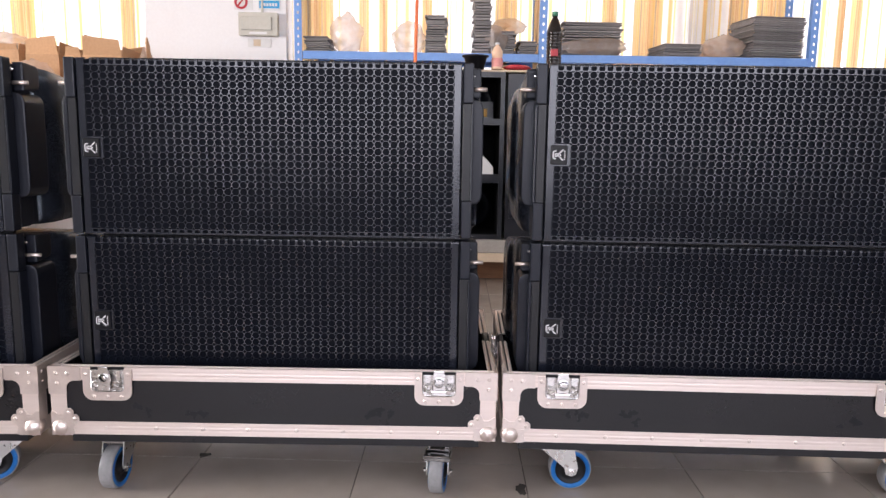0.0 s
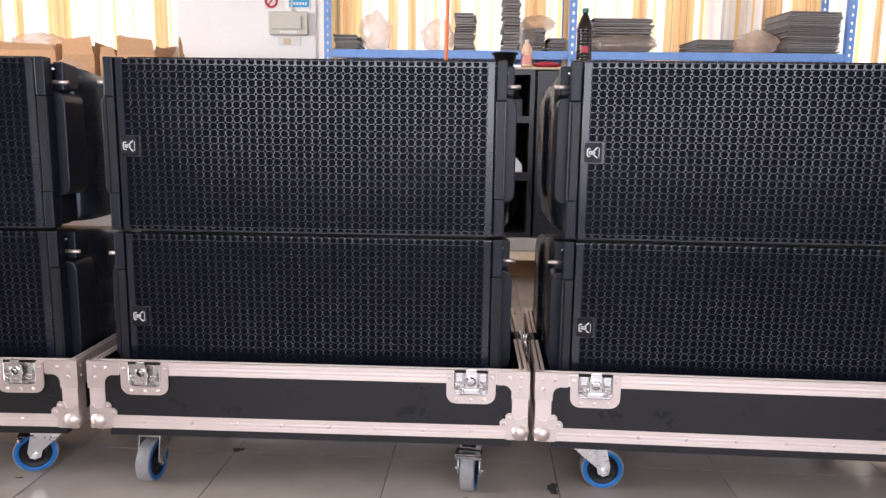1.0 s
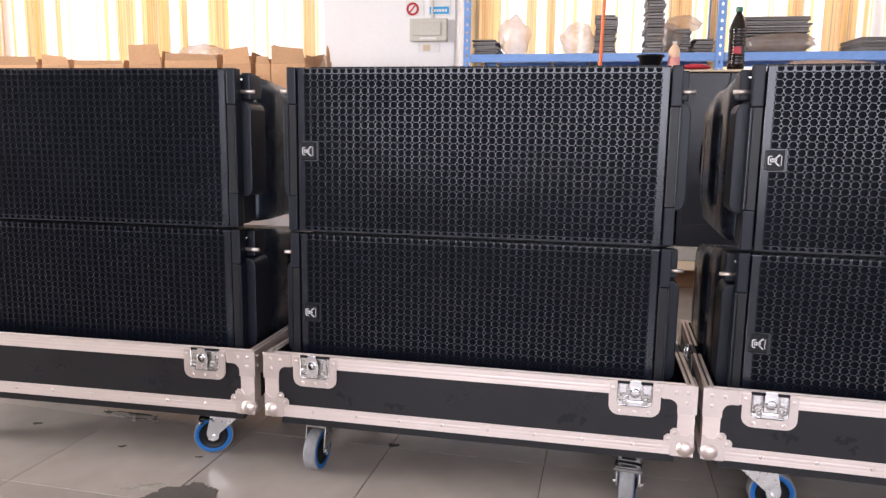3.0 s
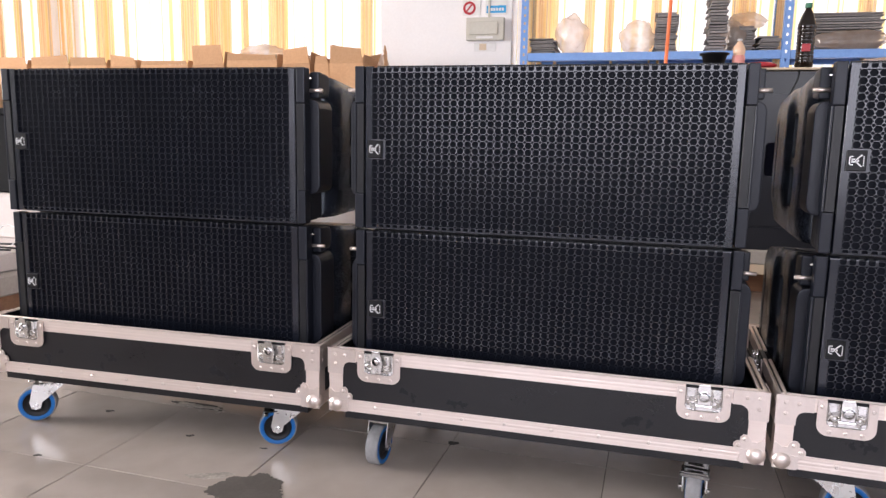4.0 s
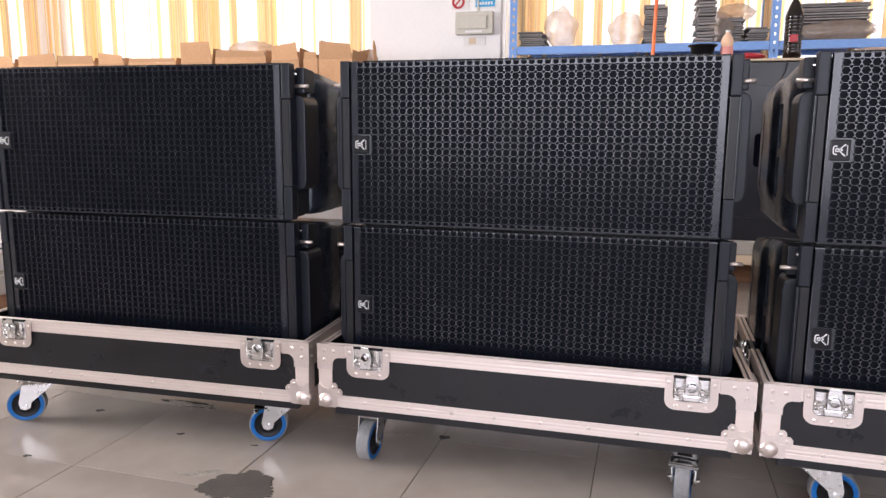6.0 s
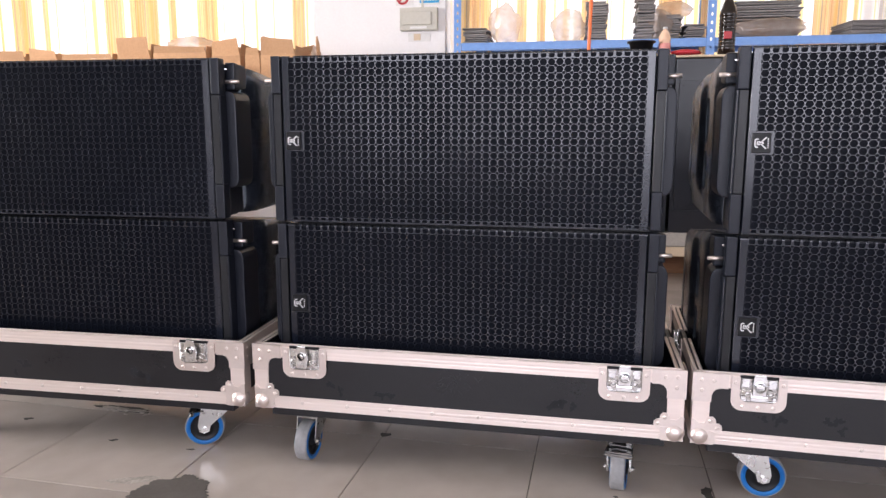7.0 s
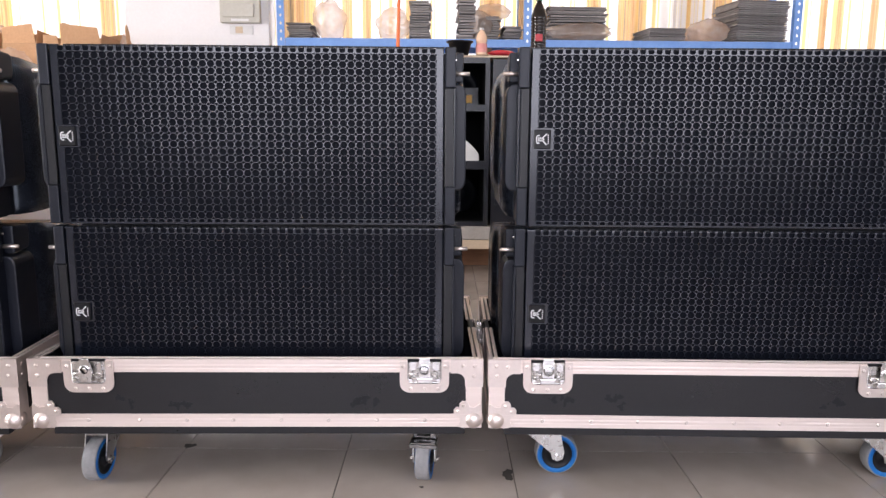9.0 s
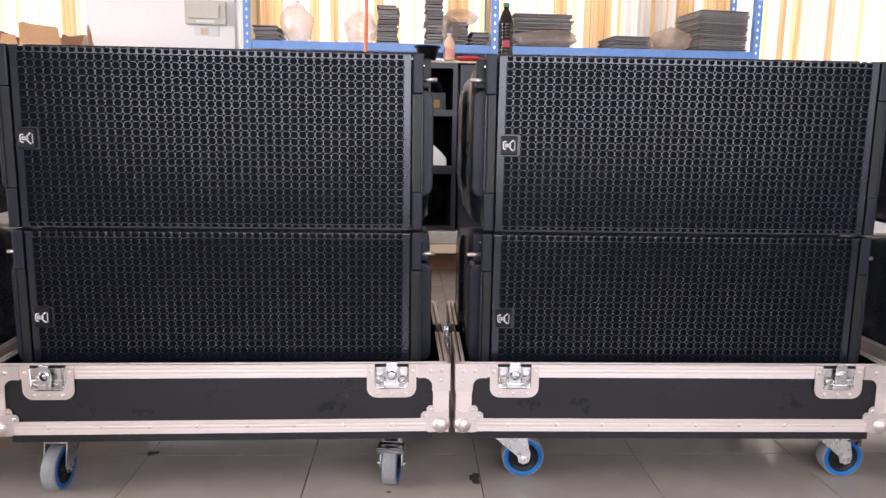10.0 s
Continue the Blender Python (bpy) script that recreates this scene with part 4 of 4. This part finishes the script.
def castor(parent, kx, ky, yaw, brake):
    """A swivel castor; its wheel trails along local x from the swivel."""
    off = 0.037
    base = part("castor", kept("castor", lambda: box(-0.048, 0.048, -0.042, 0.042, 0.1245, 0.1285, 0.002), ZINC), ZINC, parent, "zinc-plated swivel castor", pose(kx, ky, 0, 0, 0, yaw))
    part("swivel_ring", kept("swivel_ring", lambda: lathe([(0.026, 0.110), (0.031, 0.113), (0.031, 0.121), (0.027, 0.1243)], 24), ZINC, True), ZINC, base)
    side = [(-0.034, 0.110), (-0.034, 0.104), (off - 0.016, 0.058), (off - 0.012, 0.042), (off, 0.037), (off + 0.012, 0.042), (off + 0.016, 0.058), (0.042, 0.110)]

    def fork():
        bm = bmesh.new()
        for y0, y1 in ((-0.0265, -0.0235), (0.0235, 0.0265)):
            prism(side, "y", y0, y1, bm)
        box(-0.034, 0.042, -0.0265, 0.0265, 0.107, 0.1098, 0, 1, bm)
        return bm
    part("fork", kept("fork", fork, ZINC), ZINC, base, "folded zinc-plated steel fork")
    turn = pose(off, 0, 0.05, 90, 0, 0)
    part("tyre", kept("tyre", lambda: lathe([(0.036, -0.0165), (0.045, -0.0172), (0.0478, -0.0150), (0.0478, 0.0150), (0.045, 0.0172), (0.036, 0.0165)], 40, m=turn, hollow=True), BLUE_TYRE, True), BLUE_TYRE, base, "blue rubber tyre")
    part("tread", kept("tread", lambda: lathe([(0.0462, -0.0166), (0.0488, -0.0150), (0.0500, -0.0110), (0.0500, 0.0110), (0.0488, 0.0150), (0.0462, 0.0166)], 40, m=turn, hollow=True), GREY_TREAD, True), GREY_TREAD, base, "worn grey tread")
    part("hub", kept("hub", lambda: lathe([(0.010, -0.0205), (0.014, -0.0195), (0.016, -0.0130), (0.030, -0.0115), (0.034, -0.0160), (0.0362, -0.0160), (0.0362, 0.0160), (0.034, 0.0160), (0.030, 0.0115), (0.016, 0.0130), (0.014, 0.0195), (0.010, 0.0205)], 36, m=turn), HUB, True), HUB, base, "black nylon wheel centre")
    part("axle_bolt", kept("axle_bolt", lambda: rod((off, -0.034, 0.05), (off, 0.034, 0.05), 0.0055, seg=6), STEEL), STEEL, base, "steel axle bolt")
    if brake:
        def pedal():
            bm = box(0.036, 0.072, -0.030, 0.030, 0.096, 0.101, 0.0015)
            box(0.060, 0.070, -0.032, 0.032, 0.086, 0.0955, 0.0015, 1, bm)
            box(0.030, 0.050, -0.0265, 0.0265, 0.1015, 0.1215, 0.003, 2, bm)
            rod((0.053, -0.016, 0.110), (0.053, 0.016, 0.110), 0.0035, seg=10, bm=bm)
            return bm
        part("brake_pedal", kept("brake_pedal", pedal, PEDAL), PEDAL, base, "bright steel brake pedal")


def dish():
    """A latch plate with a rounded lower edge, and an open middle."""
    w, z0, z1, r = 0.054, CT - 0.075, CT - 0.003, 0.022
    arc = lambda cx, cz, a0, a1, rr: [(cx + rr * math.cos(radians(a0 + (a1 - a0) * k / 6)), cz + rr * math.sin(radians(a0 + (a1 - a0) * k / 6))) for k in range(7)]
    wi, zi, ri = 0.037, CT - 0.055, 0.012
    left = [(-w, z1)] + arc(-w + r, z0 + r, 180, 270, r) + [(0, z0), (0, zi)] + list(reversed(arc(-wi + ri, zi + ri, 180, 270, ri))) + [(-wi, z1)]
    bm = prism(left, "y", -0.0045, -0.002)
    prism([(-u, v) for u, v in left], "y", -0.0045, -0.002, bm)
    return bm


def catch(closed):
    """The turning half of a butterfly latch: strike plate, round key, wing loops and pivots."""
    bm = bmesh.new()
    if closed:
        o = [(-0.013, CT - 0.038), (0.013, CT - 0.038), (0.013, CT - 0.003), (0.011, CT + 0.006), (-0.011, CT + 0.006), (-0.013, CT - 0.003)]
        prism(o, "y", -0.0115, -0.0085, bm, 0.001)
        box(-0.017, 0.017, -0.0125, -0.006, CT - 0.052, CT - 0.0385, 0.0025, 2, bm)
        lathe([(0.0122, 0.0), (0.0122, 0.002), (0.0105, 0.0028), (0.0098, 0.0012), (0.0095, 0.0)], 24, bm, pose(0, -0.0116, CT - 0.0205, 90))
        prism([(0.0092 * math.cos(radians(a)), CT - 0.0215 + 0.0082 * math.sin(radians(a))) for a in range(0, 181, 20)], "y", -0.0165, -0.0117, bm, 0.0008)
    else:
        prism([(-0.016, CT - 0.050), (0.008, CT - 0.050), (0.013, CT - 0.024), (0.006, CT + 0.004), (-0.013, CT + 0.006), (-0.017, CT - 0.012)], "y", -0.014, -0.0095, bm, 0.0014)
        lathe([(0.0105, 0.0), (0.0105, 0.002), (0.009, 0.0028), (0.008, 0.001), (0.0075, 0.0)], 22, bm, pose(-0.003, -0.0141, CT - 0.020, 90))
        prism([(-0.003 + 0.0075 * math.cos(radians(a)), CT - 0.020 + 0.0065 * math.sin(radians(a))) for a in range(-60, 121, 20)], "y", -0.020, -0.0142, bm, 0.0012)
        box(-0.006, 0.002, -0.016, -0.0142, CT - 0.047, CT - 0.037, 0.001, 1, bm)
        box(0.021, 0.030, -0.010, -0.004, CT - 0.030, CT - 0.004, 0.002, 1, bm)
    for sx in (-1, 1):
        # wing: a flat loop beside the key, and the rod of the dish's edge
        loop = [(sx * (0.0225 + 0.0075 * math.cos(a)), -0.0075 - 0.0015 * math.sin(a), CT - 0.035 + 0.0062 * math.sin(a)) for a in [k * math.pi / 6 for k in range(12)]]
        tube(loop + [loop[0]], 0.0019, 6, bm)
        rod((sx * 0.0350, -0.0035, CT - 0.050), (sx * 0.0350, -0.0035, CT - 0.006), 0.0013, seg=8, bm=bm)
        rod((sx * 0.0300, -0.0080, CT - 0.046), (sx * 0.0300, -0.0024, CT - 0.046), 0.0040, 0.0052, 14, bm)
        rod((sx * 0.0225, -0.0065, CT - 0.035), (sx * 0.0225, -0.0024, CT - 0.035), 0.0030, 0.0036, 12, bm)
        rod((sx * 0.0275, -0.0050, CT - 0.014), (sx * 0.0275, -0.0022, CT - 0.014), 0.0026, 0.0036, 12, bm)
        box(*sorted((sx * 0.0185, sx * 0.0335)), -0.0040, -0.0021, CT - 0.024, CT - 0.005, 0.0008, 1, bm)
    rod((-0.033, -0.0028, CT - 0.0525), (0.033, -0.0028, CT - 0.0525), 0.0013, seg=8, bm=bm)
    return bm


def angle_rail(length):
    """A grooved angle extrusion along x, with its corner edge at the origin; it covers the front and the top."""
    t = 0.030
    prof = [(0.0, 0.0), (0.0, -0.009), (0.0002, -0.010), (0.0002, -0.013), (0.0, -0.014), (0.0, -0.0175), (0.0002, -0.0185), (0.0002, -0.0215), (0.0, -0.0225), (0.0, -t), (0.0018, -t), (0.0018, -0.0030),
            (0.0185, -0.0030), (0.0185, 0.0), (0.0155, 0.0004), (0.0125, 0.0), (0.0115, -0.0020), (0.0080, -0.0020), (0.0070, 0.0), (0.0035, 0.0004)]
    return prism(prof, "x", 0.0, length)


def flight_case(m, castors, latches, seed):
    c = thing("flight_case", m, "black flight case tray with aluminium edges on blue castors", "flight case", "flight cases")
    rnd = random.Random(seed)
    W, D = CW, CD
    # walls of the tray
    part("front_panel", box(-W + 0.003, W - 0.003, 0.0022, 0.0112, CB + 0.002, CT - 0.002), LAMINATE, c, "black laminate panel with dark smudges")
    part("back_panel", box(-W + 0.003, W - 0.003, D - 0.0112, D - 0.0022, CB + 0.002, CT - 0.002), LAMINATE, c)
    for sx in (-1, 1):
        part("side_panel", box(*sorted((sx * (W - 0.0022), sx * (W - 0.0112))), 0.0114, D - 0.0114, CB + 0.002, CT - 0.002), LAMINATE, c)
        part("foam_lining", box(*sorted((sx * (W - 0.0115), sx * (W - 0.034))), 0.0345, D - 0.0345, CB + 0.013, CT - 0.02, 0.003), FOAM, c, "black foam lining")
    for a, b in ((0.0115, 0.034), (D - 0.034, D - 0.0115)):
        part("foam_lining", box(-W + 0.0118, W - 0.0118, a, b, CB + 0.013, CT - 0.02, 0.003), FOAM, c, "black foam lining")
    part("bottom_panel", box(-W + 0.0115, W - 0.0115, 0.0115, D - 0.0115, CB + 0.002, CB + 0.0125), LAMINATE, c)
    part("foam_bed", box(-W + 0.036, W - 0.036, 0.036, D - 0.036, CB + 0.013, 0.2095), FOAM, c, "black foam bed")
    for y0, deep in ((0.012, 0.150), (D - 0.155, 0.11)):
        part("castor_board", box(-W + 0.035, W - 0.035, y0, y0 + deep, 0.1288, CB + 0.0018, 0.001), LAMINATE, c, "dark board that carries the castors")
    # aluminium edges
    rl = kept("rail_long", lambda: angle_rail(2 * W - 0.004), ALU)
    rs = kept("rail_short", lambda: angle_rail(D / 2 - 0.043), ALU)
    part("rail", rl, ALU, c, "grooved aluminium edge", pose(-W + 0.002, 0, CT))
    part("rail", rl, ALU, c, "", pose(W - 0.002, D, CT, 0, 0, 180))
    part("rail", rl, ALU, c, "", pose(W - 0.002, 0, CB, 0, 180, 0))
    part("rail", rl, ALU, c, "", pose(-W + 0.002, D, CB, 0, 180, 180))
    rb = kept("rail_base", lambda: angle_rail(D - 0.006), ALU)
    for far in (0.0, D / 2 + 0.037):
        part("rail", rs, ALU, c, "", pose(-W, D - 0.003 - far, CT - 0.0004, 0, 0, -90))
        part("rail", rs, ALU, c, "", pose(W, 0.003 + far, CT - 0.0004, 0, 0, 90))
    part("rail", rb, ALU, c, "", pose(-W, 0.003, CB + 0.0004, 0, 180, -90))
    part("rail", rb, ALU, c, "", pose(W, D - 0.003, CB + 0.0004, 0, 180, 90))
    post = kept("corner_post", lambda: prism([(-0.0008, -0.0008), (0.034, -0.0008), (0.034, 0.0014), (0.0014, 0.0014), (0.0014, 0.034), (-0.0008, 0.034)], "z", CB + 0.004, CT - 0.004), ALU)
    # upper corner brace: two arms with rounded inner corners

    def brace():
        o = [(-0.0015, CT + 0.0012), (0.068, CT + 0.0012), (0.068, CT - 0.031), (0.052, CT - 0.031), (0.044, CT - 0.034), (0.039, CT - 0.039), (0.036, CT - 0.047), (0.036, CT - 0.062), (-0.0015, CT - 0.062)]
        bm = prism(o, "y", -0.0032, -0.0009)
        prism([(-0.0032, CT - 0.062), (0.062, CT - 0.062), (0.062, CT + 0.001), (-0.0032, CT + 0.001)], "x", -0.0036, -0.0016, bm)
        return bm

    def ball():
        bm = bmesh.new()
        bmesh.ops.create_uvsphere(bm, u_segments=22, v_segments=14, radius=0.0225, matrix=Matrix.Translation((0.0160, 0.0105, CB + 0.0160)))
        return bm

    def ball_plate():
        o = [(-0.0015, CB - 0.001), (0.044, CB - 0.001), (0.050, CB + 0.004), (0.046, CB + 0.016), (0.0485, CB + 0.024), (0.056, CB + 0.027), (0.0605, CB + 0.033), (0.0605, CB + 0.041), (0.055, CB + 0.047), (0.048, CB + 0.047),
             (0.048, CB + 0.055), (0.042, CB + 0.0615), (0.033, CB + 0.0605), (0.028, CB + 0.054), (0.026, CB + 0.047), (0.014, CB + 0.046), (0.004, CB + 0.054), (-0.0015, CB + 0.054)]
        bm = prism(o, "y", -0.0034, -0.001)
        box(0.028, 0.046, -0.0042, -0.0035, CB + 0.0285, CB + 0.030, 0, 1, bm)
        return bm
    MB, MP, MS = kept("brace", brace, NICKEL), kept("ball_plate", ball_plate, NICKEL), kept("ball", ball, NICKEL, True)
    rivet = kept("rivet", lambda: lathe([(0.0045, 0.0), (0.0044, 0.0006), (0.003, 0.0018), (0.0012, 0.0021), (0.0008, 0.0014)], 12, m=pose(0, 0, 0, 90)), NICKEL, True)
    for sx, y, mir in ((-1, 0, 1), (1, 0, -1), (-1, D, -1), (1, D, 1)):
        front = y == 0
        mm = pose(sx * W, y, 0, 0, 0, 0 if front else 180) @ Matrix.Diagonal((mir, 1, 1, 1))
        part("corner_post", post, ALU, c, "", mm)
        part("corner_brace", MB, NICKEL, c, "nickel-plated corner brace", mm)
        plate = part("ball_plate", MP, NICKEL, c, "trefoil corner plate", mm)
        part("ball_corner", MS, NICKEL, plate, "bright steel ball corner")
        for u, z in ((0.015, CT - 0.014), (0.040, CT - 0.015), (0.016, CT - 0.037)):
            part("rivet", rivet, NICKEL, c, "", mm @ pose(u, -0.0031, z))
        for u, z in ((0.051, CB + 0.037), (0.038, CB + 0.051)):
            part("rivet", rivet, NICKEL, c, "", mm @ pose(u, -0.0033, z))
        if front:
            for yy, z in ((0.016, CT - 0.015), (0.016, CT - 0.038), (0.045, CT - 0.015)):
                part("rivet", rivet, NICKEL, c, "", pose(sx * (W + 0.0032), yy, z, 0, 0, 90 * sx))
    # latches along the front, the back and the sides
    DM = kept("latch_plate", dish, NICKEL)
    PAN = kept("latch_pan", lambda: box(-0.0352, 0.0352, -0.0021, -0.0012, CT - 0.0530, CT - 0.0055, 0.0004), PAN_STEEL)
    # black backing plate, its rim drawn as the shade in the groove
    GAP = kept("latch_gap", lambda: box(-0.0372, 0.0372, -0.0011, -0.0003, CT - 0.0552, CT + 0.0006), HUB)
    for lx, ly, turn, closed in ((-0.364, 0, 0, latches[0]), (0.366, 0, 0, latches[1]), (-0.364, D, 180, 1), (0.366, D, 180, 1), (-W - 0.0, 0.30, -90, 1), (W, 0.30, 90, 1)):
        mm = pose(lx, ly, 0, 0, 0, turn)
        lp = part("latch", DM, NICKEL, c, "recessed butterfly latch plate", mm)
        part("latch_pan", PAN, PAN_STEEL, lp, "bright latch dish")
        part("latch_gap", GAP, HUB, lp, "black plate that paints the shaded gap round the dish")
        part("catch", kept("catch_%d" % closed, lambda: catch(closed), STEEL), STEEL, lp, "plated steel turn catch")
        if turn == 0:
            for u, z in ((-0.046, CT - 0.015), (0.046, CT - 0.015), (-0.030, CT - 0.066), (0.0, CT - 0.066), (0.030, CT - 0.066)):
                part("rivet", rivet, NICKEL, c, "", mm @ pose(u, -0.0044, z))
    for k in range(8):
        part("rivet", rivet, NICKEL, c, "", pose(-0.37 + k * 0.105 + rnd.uniform(-0.004, 0.004), -0.0004, CB + 0.016))
    # dull finger smudges on the front panel
    for k in range(3):
        gx = (-0.30, -0.165, 0.235)[k] + (rnd.uniform(-0.06, 0.06) if seed > 1 else 0)
        for _ in range(4):
            sm = blob(rnd.uniform(0.004, 0.010), 26, 0.6, rnd.random(), 0.0, 0.0004)
            part("smudge", sm, SMUDGE, c, "dark smudge", pose(gx + rnd.uniform(-0.028, 0.028), 0.0021, CB + rnd.uniform(0.045, 0.075), 90))
    for kx, ky, yaw, brake in castors:
        castor(c, kx, ky, yaw, brake)
    return c


BACK = [(-0.375, 0.50, 100, 0), (0.375, 0.50, 80, 1)]
flight_case(pose(0.0, 0.008, 0), [(-0.383, 0.095, -93, 0), (0.372, 0.095, -98, 1)] + BACK, (0, 1), 1)
flight_case(pose(-1.0105, -0.008, 0, 0, 0, 1.5), [(-0.360, 0.066, 212, 0), (0.366, 0.108, 202, 1)] + BACK, (0, 0), 2)
flight_case(pose(1.0005, -0.009, 0, 0, 0, -1.75), [(-0.362, 0.098, 0, 0), (0.413, 0.098, 0, 1)] + BACK, (1, 1), 3)
flight_case(pose(2.045, -0.045, 0, 0, 0, -2.5), [(-0.362, 0.098, 0, 0), (0.413, 0.098, 0, 1)] + BACK, (1, 1), 4)

# ---- floor tiles, patches and chips ----
PITCH = 0.41
TURN = pose(-0.241, 0.224, 0, 0, 0, -1.1)
TM = to_mesh("tile", box(-PITCH / 2 + 0.0011, PITCH / 2 - 0.0011, -PITCH / 2 + 0.0011, PITCH / 2 - 0.0011, -0.0055, 0.0, 0.0008), TILE)
rest = bmesh.new()
rt = random.Random(9)
for i in range(-17, 18):
    for j in range(-15, 10):
        x, y = (i + 0.5) * PITCH, (j + 0.5) * PITCH
        p = TURN @ Vector((x, y, 0))
        if abs(p.x) > 7.1 or p.y < -4.1 or p.y > 3.95:
            continue
        if -9 <= i <= 9 and -5 <= j <= 7:
            part("tile", TM, TILE, floor, "", TURN @ pose(x, y, rt.uniform(-0.0004, 0.0004), rt.uniform(-0.05, 0.05), rt.uniform(-0.05, 0.05), 0))
        else:
            box(x - PITCH / 2 + 0.002, x + PITCH / 2 - 0.002, y - PITCH / 2 + 0.002, y + PITCH / 2 - 0.002, -0.0055, -0.0002, 0, 1, rest)
tagged(part("outer_tiles", rest, TILE, floor, "beige floor tiles further off", TURN), kind="stuff")
part("cement_patch", blob(0.079, 110, 0.28, 3, -0.001, 0.0012, (0.95, 0.98)), CEMENT, floor, "grey cement patch in broken tiles", pose(-0.622, -0.156, 0))
part("cement_smear", blob(0.05, 40, 0.3, 8, -0.001, 0.0011, (1.0, 0.35)), RUBBLE, floor, "pale cement smear", pose(-0.745, -0.125, 0, 0, 0, 20))
part("chipped_corner", blob(0.013, 16, 0.5, 4, -0.001, 0.0011), DIRT, floor, "dark chipped tile corner", pose(-0.236, 0.236, 0))
part("chip", blob(0.017, 20, 0.4, 6, -0.001, 0.0011, (0.8, 1.3)), DIRT, floor, "dark chip in a tile joint", pose(0.563, 0.079, 0))
part("broken_pit", blob(0.05, 44, 0.35, 17, -0.001, 0.0009, (1.7, 0.35)), DIRT, floor, "dark pit in the tile joint", pose(-1.035, 0.258, 0))
part("broken_edge", blob(0.05, 44, 0.4, 7, -0.001, 0.0014, (1.3, 0.30)), RUBBLE, floor, "crumbling tile edge filled with rubble", pose(-1.04, 0.252, 0))
rq = random.Random(77)
for k in range(16):
    cr = bmesh.new()
    bmesh.ops.create_icosphere(cr, subdivisions=1, radius=rq.uniform(0.003, 0.009))
    for v in cr.verts:
        v.co *= rq.uniform(0.7, 1.25)
        v.co.z = max(0.0, v.co.z * 0.5)
    part("crumb", cr, RUBBLE, floor, "loose crumb of broken tile", pose(-1.04 + rq.uniform(-0.11, 0.10), 0.25 + rq.uniform(-0.03, 0.03), 0.0008))
for k, (cx, cy, r) in enumerate(((-0.93, 0.06, 0.008), (-0.70, 0.05, 0.006), (-1.22, -0.16, 0.007), (-1.26, 0.14, 0.009), (0.36, 0.02, 0.004))):
    part("scuff", blob(r, 14, 0.6, 20 + k, -0.0005, 0.0009, (1.4, 0.7)), DIRT, floor, "small dark scuff", pose(cx, cy, 0))
# pale overlay strip imitates the highlight on the tile edges along this joint
part("joint_highlight", box(-3.2, 3.2, -0.0013, 0.0013, -0.004, 0.0004), RUBBLE, floor, "pale strip painted as the bright lit edge of one tile joint", TURN)
